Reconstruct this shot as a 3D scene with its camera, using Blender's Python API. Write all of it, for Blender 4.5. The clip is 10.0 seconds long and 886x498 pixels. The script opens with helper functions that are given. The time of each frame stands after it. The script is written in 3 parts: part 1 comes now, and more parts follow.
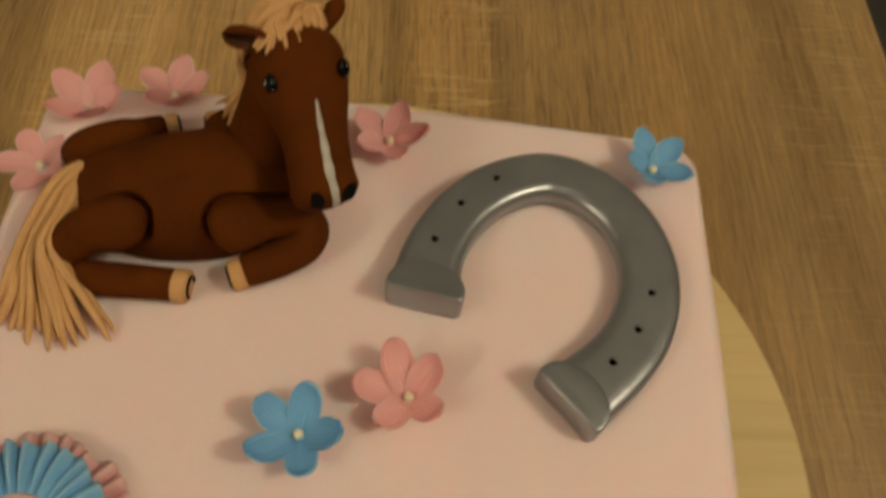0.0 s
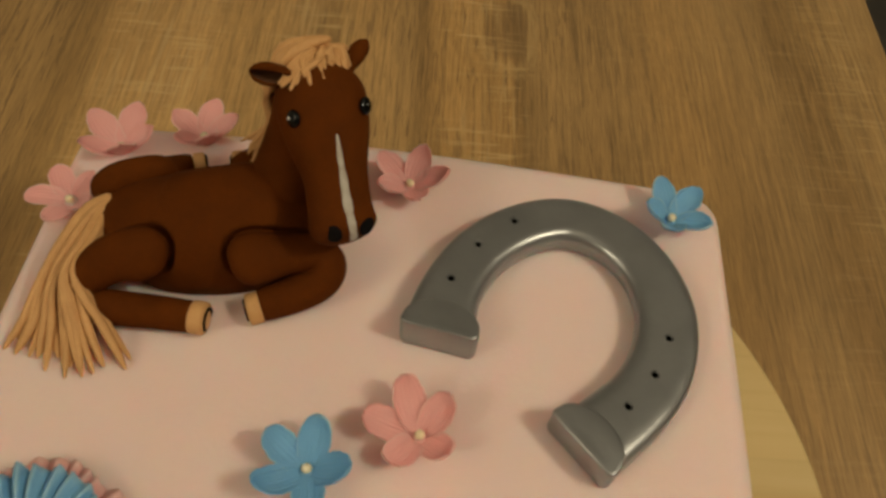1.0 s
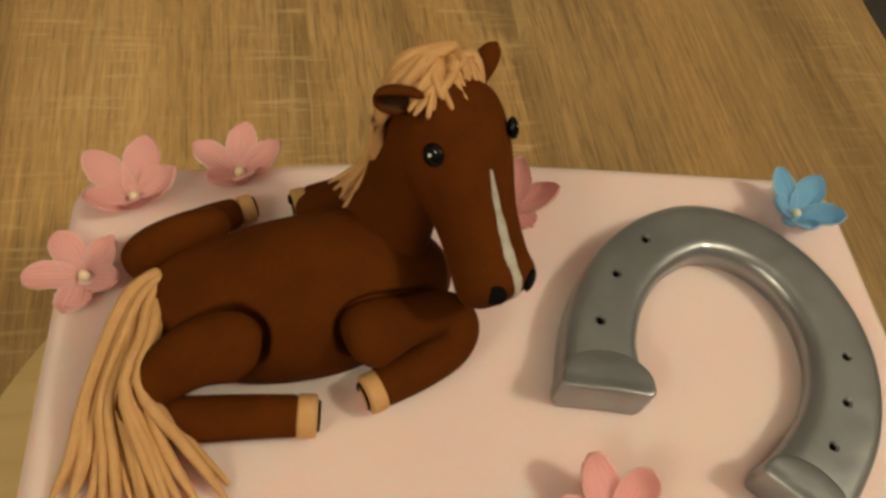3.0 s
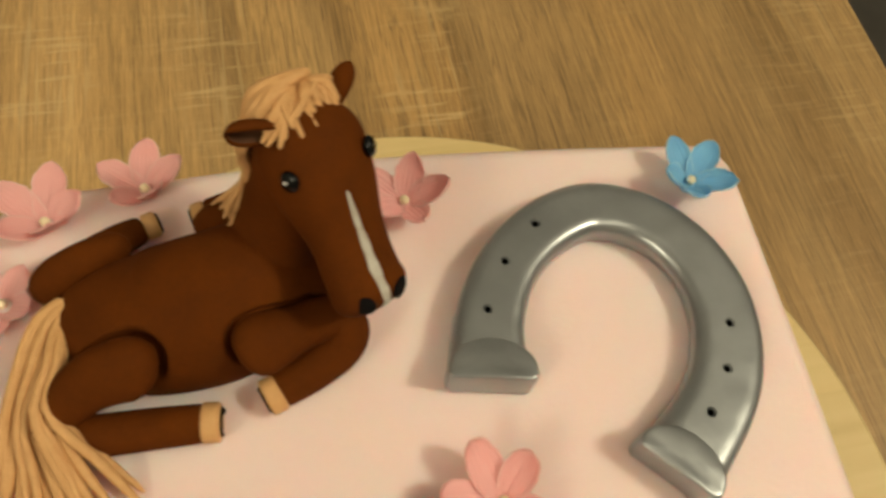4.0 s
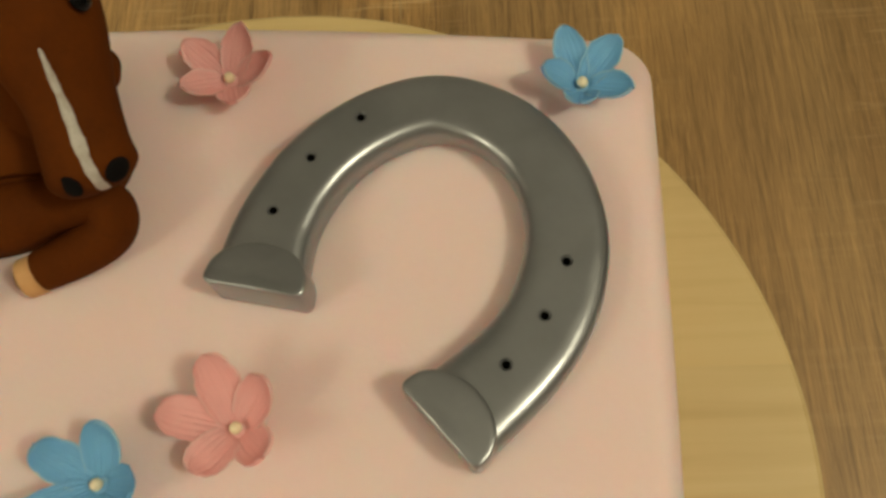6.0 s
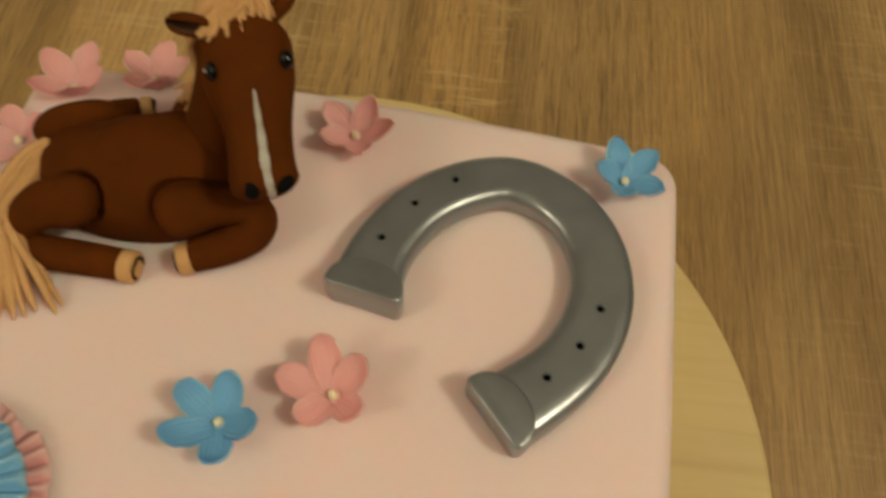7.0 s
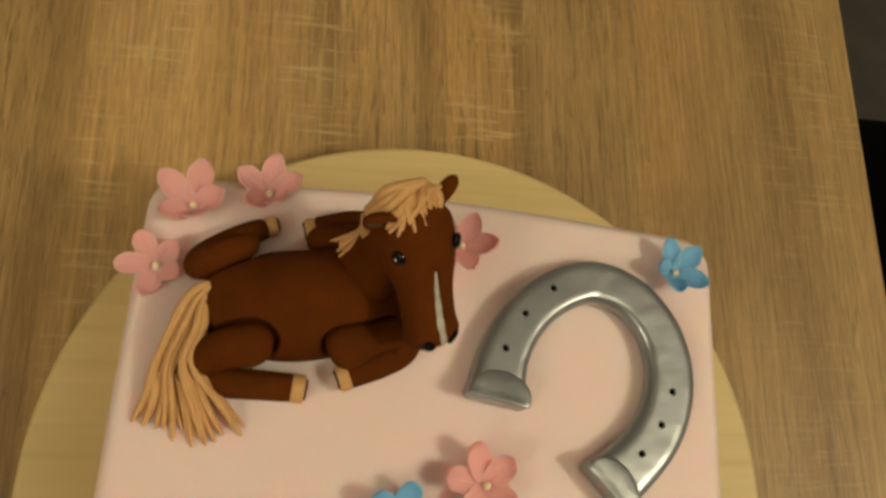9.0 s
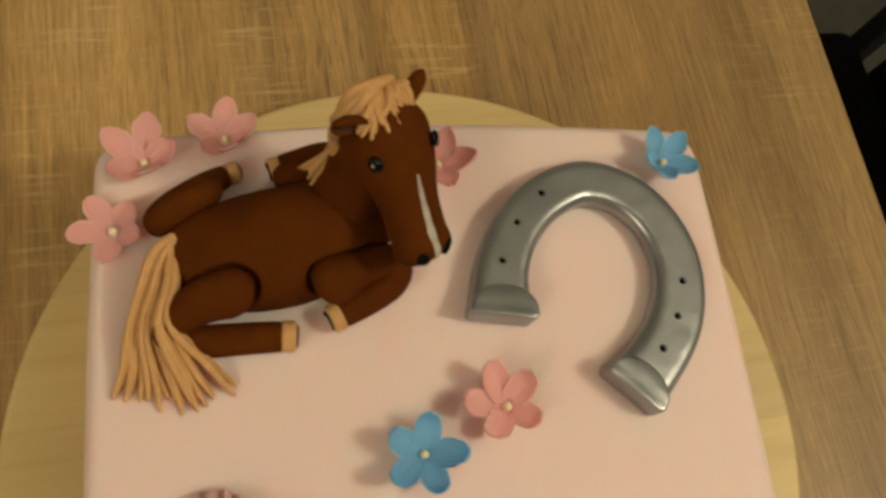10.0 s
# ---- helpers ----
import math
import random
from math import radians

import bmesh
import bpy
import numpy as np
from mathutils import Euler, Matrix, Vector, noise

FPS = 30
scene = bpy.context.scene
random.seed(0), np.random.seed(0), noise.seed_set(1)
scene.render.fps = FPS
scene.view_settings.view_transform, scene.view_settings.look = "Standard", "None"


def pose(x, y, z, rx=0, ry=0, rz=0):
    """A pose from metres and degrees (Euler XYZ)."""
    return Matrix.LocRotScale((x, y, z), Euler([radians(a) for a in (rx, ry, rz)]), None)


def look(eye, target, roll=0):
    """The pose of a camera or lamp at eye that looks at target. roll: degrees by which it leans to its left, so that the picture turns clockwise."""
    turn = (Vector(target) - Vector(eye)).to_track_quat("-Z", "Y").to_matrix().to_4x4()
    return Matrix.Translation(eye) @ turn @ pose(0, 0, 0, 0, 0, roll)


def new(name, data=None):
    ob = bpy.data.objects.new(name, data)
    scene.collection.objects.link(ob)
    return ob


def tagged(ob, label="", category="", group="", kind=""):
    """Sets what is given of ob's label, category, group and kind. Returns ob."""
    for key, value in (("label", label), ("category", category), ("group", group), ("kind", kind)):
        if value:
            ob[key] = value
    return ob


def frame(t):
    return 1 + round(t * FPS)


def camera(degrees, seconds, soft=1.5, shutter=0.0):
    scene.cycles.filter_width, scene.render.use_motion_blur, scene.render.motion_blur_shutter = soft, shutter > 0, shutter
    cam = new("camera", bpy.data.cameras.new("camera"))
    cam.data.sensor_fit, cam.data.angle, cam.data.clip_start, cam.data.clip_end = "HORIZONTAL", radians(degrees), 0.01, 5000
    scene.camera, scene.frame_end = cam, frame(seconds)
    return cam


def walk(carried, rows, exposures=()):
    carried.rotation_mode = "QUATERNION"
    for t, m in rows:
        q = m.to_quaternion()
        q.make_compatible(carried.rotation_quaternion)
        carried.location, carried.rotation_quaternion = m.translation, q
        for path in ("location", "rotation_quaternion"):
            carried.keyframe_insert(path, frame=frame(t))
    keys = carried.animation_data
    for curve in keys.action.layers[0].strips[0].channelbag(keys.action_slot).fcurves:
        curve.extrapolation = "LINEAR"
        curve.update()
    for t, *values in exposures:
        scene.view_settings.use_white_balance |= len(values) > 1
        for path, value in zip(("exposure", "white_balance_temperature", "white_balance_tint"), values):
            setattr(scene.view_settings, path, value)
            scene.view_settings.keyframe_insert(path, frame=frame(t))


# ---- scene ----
cam = camera(56.9, 10.0, soft=3.0, shutter=0.4)
PATH = [
    (0, (0.0057, -0.0861, 1.1222), (0.0782, 0.4033, 0.2532), 9.79),
    (0.2, (0.0095, -0.0925, 1.1067), (0.0616, 0.4001, 0.2380), 8.74),
    (0.5, (0.0192, -0.0993, 1.1087), (0.0539, 0.4292, 0.2605), 7.51),
    (1, (0.0109, -0.0967, 1.1174), (0.0431, 0.4661, 0.2914), 6.88),
    (1.2, (0.0055, -0.0954, 1.1155), (0.0491, 0.4646, 0.2882), 7.61),
    (1.5, (-0.0072, -0.0990, 1.1113), (0.0551, 0.4669, 0.2892), 8.06),
    (1.7, (-0.0112, -0.0989, 1.1128), (0.0689, 0.4592, 0.2869), 8.72),
    (2, (-0.0297, -0.1008, 1.1078), (0.0843, 0.4451, 0.2777), 9.79),
    (2.2, (-0.0548, -0.0888, 1.1069), (0.0898, 0.4524, 0.2786), 12.02),
    (3.3, (-0.0753, -0.0254, 1.0691), (0.1364, 0.4648, 0.2236), 16.72),
    (3.5, (-0.0735, -0.0205, 1.0774), (0.1371, 0.4509, 0.2210), 16.94),
    (3.8, (-0.0582, -0.0289, 1.1009), (0.1418, 0.4211, 0.2305), 14.00),
    (4, (-0.0336, -0.0308, 1.1035), (0.1405, 0.4069, 0.2214), 11.23),
    (4.2, (-0.0136, -0.0212, 1.1005), (0.1138, 0.4098, 0.2072), 7.94),
    (4.5, (0.0405, -0.0131, 1.0871), (0.0740, 0.4022, 0.1780), -0.47),
    (4.8, (0.0770, 0.0014, 1.0805), (0.0478, 0.3995, 0.1636), -4.63),
    (5, (0.0900, -0.0001, 1.0657), (0.0339, 0.3754, 0.1406), -7.61),
    (5.2, (0.0912, -0.0044, 1.0577), (0.0352, 0.3623, 0.1290), -8.57),
    (6.3, (0.0773, -0.0359, 1.0827), (0.0368, 0.3271, 0.1518), -8.07),
    (6.5, (0.0728, -0.0446, 1.0999), (0.0396, 0.3728, 0.1918), -2.95),
    (6.6, (0.0697, -0.0558, 1.1019), (0.0458, 0.3745, 0.1996), 0.48),
    (6.8, (0.0677, -0.0701, 1.1109), (0.0319, 0.3793, 0.2182), 1.62),
    (7, (0.0556, -0.0793, 1.1210), (0.0278, 0.4013, 0.2445), 3.59),
    (7.2, (0.0470, -0.0787, 1.1369), (0.0128, 0.4029, 0.2612), 4.66),
    (7.5, (0.0409, -0.0972, 1.1363), (0.0161, 0.4071, 0.2731), 6.36),
    (7.7, (0.0419, -0.1060, 1.1430), (0.0147, 0.4067, 0.2849), 6.16),
    (8, (0.0382, -0.1118, 1.1727), (0.0188, 0.3572, 0.2897), 8.85),
    (8.2, (0.0235, -0.0885, 1.1958), (0.0516, 0.3540, 0.2995), 16.58),
    (8.3, (0.0118, -0.0721, 1.2095), (0.0678, 0.3532, 0.3062), 19.87),
    (8.5, (-0.0218, -0.0582, 1.2182), (0.0622, 0.3373, 0.3036), 20.43),
    (8.7, (-0.0519, -0.0337, 1.2163), (0.0807, 0.3023, 0.2838), 27.27),
    (9, (-0.0775, 0.0033, 1.2119), (0.1176, 0.2900, 0.2740), 35.90),
    (9.2, (-0.0795, 0.0156, 1.2046), (0.1303, 0.2693, 0.2603), 39.99),
    (9.5, (-0.0911, 0.0197, 1.1929), (0.1461, 0.2582, 0.2512), 42.56),
    (9.7, (-0.0905, 0.0078, 1.1908), (0.1398, 0.2526, 0.2489), 38.69),
    (9.8, (-0.0928, -0.0084, 1.1824), (0.1530, 0.2586, 0.2505), 36.38),
    (10, (-0.0820, -0.0285, 1.1744), (0.1582, 0.2715, 0.2512), 30.71),
]
walk(cam, [(t, look(eye, target, roll)) for t, eye, target, roll in PATH], exposures=[
    (0, -0.39, 6620, 15), (2, -0.34, 6600, 15), (3.5, 0.15, 6450, 13), (4, 0.26, 6300, 10), (4.5, 0.24, 6220, 10), (5, 0.1, 6180, 10), (6.5, -0.23, 6400, 10),
    (7.5, -0.18, 6460, 10), (8, -0.14, 6460, 10), (8.5, -0.11, 6500, 10), (9, -0.12, 6540, 10), (9.5, -0.19, 6600, 12), (10, -0.16, 6560, 11)])

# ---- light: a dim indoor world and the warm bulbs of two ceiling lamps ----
world = bpy.data.worlds.new("room_world")
world.use_nodes = True
world.node_tree.nodes["Background"].inputs[0].default_value = (1.0, 0.85, 0.65, 1)
world.node_tree.nodes["Background"].inputs[1].default_value = 0.015
scene.world = world


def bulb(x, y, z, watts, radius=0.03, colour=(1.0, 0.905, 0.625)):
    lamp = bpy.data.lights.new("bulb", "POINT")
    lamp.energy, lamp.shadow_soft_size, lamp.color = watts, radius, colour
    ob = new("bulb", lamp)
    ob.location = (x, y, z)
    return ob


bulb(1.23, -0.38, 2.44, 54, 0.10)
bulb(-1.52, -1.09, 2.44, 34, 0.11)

T = 0.8465     # height of the cake's top
CM = 0.01


# ---- materials ----
def material(name, colour, rough=0.5, metal=0.0):
    m = bpy.data.materials.new(name)
    m.use_nodes = True
    n = m.node_tree.nodes
    b = n["Principled BSDF"]
    b.inputs["Base Color"].default_value = (*colour, 1)
    b.inputs["Roughness"].default_value = rough
    b.inputs["Metallic"].default_value = metal
    return m, n, m.node_tree.links, b


def coords(n, l, scale=(1, 1, 1), kind="Object"):
    tc, mp = n.new("ShaderNodeTexCoord"), n.new("ShaderNodeMapping")
    mp.inputs["Scale"].default_value = scale
    l.new(tc.outputs[kind], mp.inputs["Vector"])
    return mp.outputs["Vector"]


def noise_tex(n, l, vec, scale, detail=4.0, rough=0.6, distort=0.0):
    t = n.new("ShaderNodeTexNoise")
    t.inputs["Scale"].default_value, t.inputs["Detail"].default_value = scale, detail
    t.inputs["Roughness"].default_value, t.inputs["Distortion"].default_value = rough, distort
    l.new(vec, t.inputs["Vector"])
    return t.outputs["Fac"]


def ramp(n, l, fac, stops, smooth=False):
    r = n.new("ShaderNodeValToRGB")
    e = r.color_ramp.elements
    while len(e) < len(stops):
        e.new(0.5)
    for k, (p, c) in enumerate(stops):
        e[k].position = p
        e[k].color = (*c, 1) if len(c) == 3 else c
    if smooth:
        r.color_ramp.interpolation = "EASE"
    l.new(fac, r.inputs["Fac"])
    return r.outputs["Color"]


def mix(n, l, fac, a, b, how="MIX"):
    x = n.new("ShaderNodeMix")
    x.data_type, x.blend_type = "RGBA", how
    for sock, v in ((x.inputs["Factor"], fac), (x.inputs["A"], a), (x.inputs["B"], b)):
        if hasattr(v, "is_output"):
            l.new(v, sock)
        elif isinstance(v, tuple):
            sock.default_value = (*v, 1)
        else:
            sock.default_value = v
    return x.outputs["Result"]


def maths(n, l, op, a, b=0.0, c=0.0):
    x = n.new("ShaderNodeMath")
    x.operation = op
    for sock, v in zip(x.inputs, (a, b, c)):
        if hasattr(v, "is_output"):
            l.new(v, sock)
        else:
            sock.default_value = v
    return x.outputs[0]


def bump(n, l, b, height, strength, distance):
    x = n.new("ShaderNodeBump")
    x.inputs["Strength"].default_value, x.inputs["Distance"].default_value = strength, distance
    l.new(height, x.inputs["Height"])
    l.new(x.outputs["Normal"], b.inputs["Normal"])


def grey(v):
    return (v, v, v)


def fondant(name, colour, dark, rough=0.55, grain=900.0, blot=60.0, amount=1.0, depth=0.0004, spec=0.4):
    """Rolled sugar paste: a faint cloudiness and a fine grain."""
    m, n, l, b = material(name, colour, rough)
    v = coords(n, l)
    cloud = noise_tex(n, l, v, blot, 5, 0.6)
    fine = noise_tex(n, l, v, grain, 3, 0.6)
    both = maths(n, l, "ADD", maths(n, l, "MULTIPLY", cloud, 0.7), maths(n, l, "MULTIPLY", fine, 0.3))
    l.new(ramp(n, l, both, [(0.5 - 0.22 * amount, dark), (0.5 + 0.2 * amount, colour)]), b.inputs["Base Color"])
    l.new(maths(n, l, "MULTIPLY_ADD", cloud, 0.25, rough - 0.12), b.inputs["Roughness"])
    bump(n, l, b, maths(n, l, "ADD", fine, maths(n, l, "MULTIPLY", cloud, 2.0)), 0.25, depth)
    b.inputs["Specular IOR Level"].default_value = spec
    return m


M_CAKE = fondant("pale_pink_fondant", (0.85, 0.655, 0.635), (0.81, 0.615, 0.59), 0.55, 500, 14, 1.2)
M_PINK = fondant("pink_sugar", (0.97, 0.54, 0.53), (0.94, 0.48, 0.475), 0.6, 1500, 150)
M_DISC = fondant("dusty_pink_sugar", (0.76, 0.48, 0.45), (0.70, 0.42, 0.39), 0.6, 1500, 150)
M_BLUE = fondant("blue_sugar", (0.26, 0.57, 0.88), (0.20, 0.50, 0.83), 0.6, 1500, 150)
M_BROWN = fondant("brown_fondant", (0.111, 0.0268, 0.0021), (0.071, 0.0167, 0.0014), 0.8, 700, 70, spec=0.06)
M_HAIR = fondant("tan_fondant", (0.62, 0.35, 0.145), (0.52, 0.27, 0.10), 0.6, 900, 200)
M_WHITE = fondant("white_edible_paint", (0.52, 0.49, 0.44), (0.33, 0.27, 0.21), 0.5, 900, 300)
# black paint of hooves and nostrils, also the shade inside the nail holes
M_BLACK = material("black_paint_and_hole_shade", (0.004, 0.003, 0.003), 0.85)[0]
M_BLACK.node_tree.nodes["Principled BSDF"].inputs["Specular IOR Level"].default_value = 0.1
for paste, weight, depth in ((M_PINK, 0.3, (0.003, 0.0016, 0.0014)), (M_BLUE, 0.25, (0.0012, 0.0014, 0.002)), (M_CAKE, 0.55, (0.016, 0.006, 0.004))):
    sugar = paste.node_tree.nodes["Principled BSDF"]
    sugar.inputs["Subsurface Weight"].default_value = weight
    sugar.inputs["Subsurface Radius"].default_value = depth
    sugar.inputs["Subsurface Scale"].default_value = 1.0
# thin petals let some light through; their bright lit rims are painted in
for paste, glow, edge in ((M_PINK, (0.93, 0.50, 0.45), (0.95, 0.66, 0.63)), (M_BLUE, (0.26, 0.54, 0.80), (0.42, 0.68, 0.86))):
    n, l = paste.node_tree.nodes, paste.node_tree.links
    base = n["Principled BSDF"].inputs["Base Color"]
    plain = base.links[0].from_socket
    # a paler colour on sharp edges stands for the lit rim
    toned = ramp(n, l, n.new("ShaderNodeNewGeometry").outputs["Pointiness"], [(0.515, grey(0.0)), (0.58, grey(0.9))])
    l.new(mix(n, l, toned, plain, edge), base)
    back, both = n.new("ShaderNodeBsdfTranslucent"), n.new("ShaderNodeMixShader")
    back.inputs["Color"].default_value = (*glow, 1)
    both.inputs["Fac"].default_value = 0.30
    l.new(n["Principled BSDF"].outputs[0], both.inputs[1])
    l.new(back.outputs[0], both.inputs[2])
    l.new(both.outputs[0], n["Material Output"].inputs["Surface"])
M_EYE = material("glossy_black_sugar", (0.003, 0.003, 0.003), 0.12)[0]
M_EYE.node_tree.nodes["Principled BSDF"].inputs["Specular IOR Level"].default_value = 0.25
M_GLINT = material("white_dot_paint", (0.8, 0.78, 0.72), 0.4)[0]
M_PEARL = material("cream_sugar_pearl", (0.80, 0.68, 0.45), 0.25)[0]
M_INNER = material("dark_ear_hollow", (0.075, 0.024, 0.004), 0.8)[0]


def silver_paint():
    """Pewter-grey edible paint with hand-pressed dents and a satin gloss."""
    m, n, l, b = material("silver_edible_paint", (0.3, 0.3, 0.31), 0.35, 0.72)
    v = coords(n, l)
    blot = noise_tex(n, l, v, 90, 1, 0.4)
    big = noise_tex(n, l, v, 45, 4, 0.6)
    l.new(ramp(n, l, big, [(0.3, (0.265, 0.272, 0.282)), (0.7, (0.32, 0.327, 0.337))]), b.inputs["Base Color"])
    l.new(ramp(n, l, blot, [(0.3, grey(0.30)), (0.7, grey(0.335))]), b.inputs["Roughness"])
    # soft hand-pressed dents and ripples
    relief = maths(n, l, "ADD", noise_tex(n, l, v, 60, 1.0, 0.35), maths(n, l, "MULTIPLY", noise_tex(n, l, v, 260, 1.0, 0.4), 0.30))
    bump(n, l, b, relief, 0.30, 0.0008)
    return m


M_SILVER = silver_paint()


def table_wood():
    """Sawn-oak laminate: tone bands and fibres along y, pale saw marks across them."""
    m, n, l, b = material("sawn_oak_laminate", (0.3, 0.2, 0.1), 0.5)
    tc = n.new("ShaderNodeTexCoord")
    sep = n.new("ShaderNodeSeparateXYZ")
    l.new(tc.outputs["Object"], sep.inputs[0])
    # the bands wander a little
    wob = noise_tex(n, l, coords(n, l, (2.0, 3.5, 1)), 1.0, 3, 0.5)
    x = maths(n, l, "ADD", sep.outputs["X"], maths(n, l, "MULTIPLY", maths(n, l, "SUBTRACT", wob, 0.5), 0.03))
    pos = maths(n, l, "MULTIPLY_ADD", x, 1.25, 0.5)
    tan, dark, warm, gry, lite = (0.43, 0.255, 0.097), (0.27, 0.158, 0.058), (0.40, 0.230, 0.082), (0.355, 0.214, 0.085), (0.475, 0.288, 0.114)
    # darker tones for the bands on the right side
    toned, shade = (0.365, 0.211, 0.077), (0.33, 0.20, 0.079)
    bands = ramp(n, l, pos, [(0.02, tan), (0.21, gry), (0.2375, dark), (0.258, tan), (0.325, lite), (0.36, tan), (0.40, lite), (0.431, gry), (0.441, dark),
                             (0.452, tan), (0.50, gry), (0.511, dark), (0.522, warm), (0.580, warm), (0.5925, dark), (0.602, gry), (0.675, gry), (0.705, toned),
                             (0.775, gry), (0.797, shade), (0.812, dark), (0.836, dark), (0.862, shade)])
    fibre = noise_tex(n, l, coords(n, l, (900, 50, 1)), 1.0, 4, 0.75, 0.6)
    fibre2 = noise_tex(n, l, coords(n, l, (260, 7, 1)), 1.0, 5, 0.72, 0.8)
    f = maths(n, l, "ADD", maths(n, l, "MULTIPLY", fibre, 0.48), maths(n, l, "MULTIPLY", fibre2, 0.52))
    base = mix(n, l, 1.0, bands, ramp(n, l, f, [(0.34, grey(0.50)), (0.46, grey(0.87)), (0.54, grey(1.08)), (0.65, grey(1.40))]), "MULTIPLY")
    # slow changes of tone along the boards
    tone = noise_tex(n, l, coords(n, l, (22, 6, 1)), 1.0, 3, 0.55, 0.5)
    base = mix(n, l, 1.0, base, ramp(n, l, tone, [(0.35, (0.93, 0.925, 0.90)), (0.65, (1.09, 1.10, 1.09))]), "MULTIPLY")
    # dark pores, thick in some strips and sparse in others
    strip = ramp(n, l, pos, [(0.22, grey(1.0)), (0.262, grey(0.25)), (0.34, grey(0.4)), (0.44, grey(0.5)), (0.50, grey(0.9)), (0.59, grey(0.8)), (0.63, grey(0.9)), (0.70, grey(0.5)),
                             (0.79, grey(0.2)), (0.82, grey(0.9)), (0.87, grey(0.15))])
    pores = ramp(n, l, noise_tex(n, l, coords(n, l, (560, 30, 1)), 1.0, 2, 0.5, 0.8), [(0.34, grey(0.85)), (0.43, grey(0.0))])
    base = mix(n, l, mix(n, l, 1.0, pores, strip, "MULTIPLY"), base, (0.165, 0.095, 0.038))
    # a few long dark cracks in the grain
    crack = ramp(n, l, noise_tex(n, l, coords(n, l, (150, 8, 1)), 1.0, 2, 0.5, 1.6), [(0.25, grey(0.55)), (0.33, grey(0.0))])
    base = mix(n, l, crack, base, (0.14, 0.08, 0.032))
    # a knot, with pale and dark lines that bow round it
    dx = maths(n, l, "DIVIDE", maths(n, l, "SUBTRACT", x, 0.066), 0.022)
    dy = maths(n, l, "DIVIDE", maths(n, l, "SUBTRACT", sep.outputs["Y"], 0.335), 0.046)
    ringed = maths(n, l, "SQRT", maths(n, l, "ADD", maths(n, l, "MULTIPLY", dx, dx), maths(n, l, "MULTIPLY", dy, dy)))
    ringed = maths(n, l, "ADD", ringed, maths(n, l, "MULTIPLY", maths(n, l, "SUBTRACT", fibre2, 0.5), 0.9))
    base = mix(n, l, ramp(n, l, ringed, [(0.0, grey(0.5)), (0.55, grey(0.4)), (0.72, grey(0.0)), (0.98, grey(0.0)), (1.08, grey(0.4)), (1.25, grey(0.3)), (1.5, grey(0.0))]), base, (0.17, 0.10, 0.042))
    base = mix(n, l, ramp(n, l, ringed, [(0.66, grey(0.0)), (0.80, grey(0.38)), (0.86, grey(0.08)), (0.94, grey(0.3)), (1.04, grey(0.0))]), base, (0.56, 0.38, 0.17))
    # saw marks: fine bundles across the grain, and paler fibres with them
    cuts = ramp(n, l, noise_tex(n, l, coords(n, l, (26, 330, 1)), 1.0, 3, 0.6, 0.15), [(0.55, grey(0.0)), (0.66, grey(1.0))])
    along = ramp(n, l, noise_tex(n, l, coords(n, l, (420, 14, 1)), 1.0, 2, 0.5, 0.3), [(0.56, grey(0.0)), (0.68, grey(0.7))])
    cuts = mix(n, l, 1.0, cuts, along, "SCREEN")
    patch = ramp(n, l, noise_tex(n, l, coords(n, l, (14, 9, 1)), 1.0, 2, 0.5), [(0.36, grey(0.0)), (0.54, grey(1.0))])
    where = ramp(n, l, pos, [(0.245, grey(0.0)), (0.268, grey(0.62)), (0.33, grey(0.62)), (0.355, grey(0.10)), (0.395, grey(0.15)), (0.41, grey(0.5)), (0.44, grey(0.5)), (0.47, grey(0.05)),
                             (0.52, grey(0.1)), (0.535, grey(0.55)), (0.58, grey(0.5)), (0.605, grey(0.06)), (0.70, grey(0.10)), (0.80, grey(0.08)), (0.865, grey(0.25))])
    base = mix(n, l, mix(n, l, 1.0, mix(n, l, 1.0, cuts, patch, "MULTIPLY"), where, "MULTIPLY"), base, (0.64, 0.46, 0.23))
    l.new(base, b.inputs["Base Color"])
    l.new(maths(n, l, "MULTIPLY_ADD", f, 0.22, 0.38), b.inputs["Roughness"])
    bump(n, l, b, f, 0.35, 0.0008)
    return m


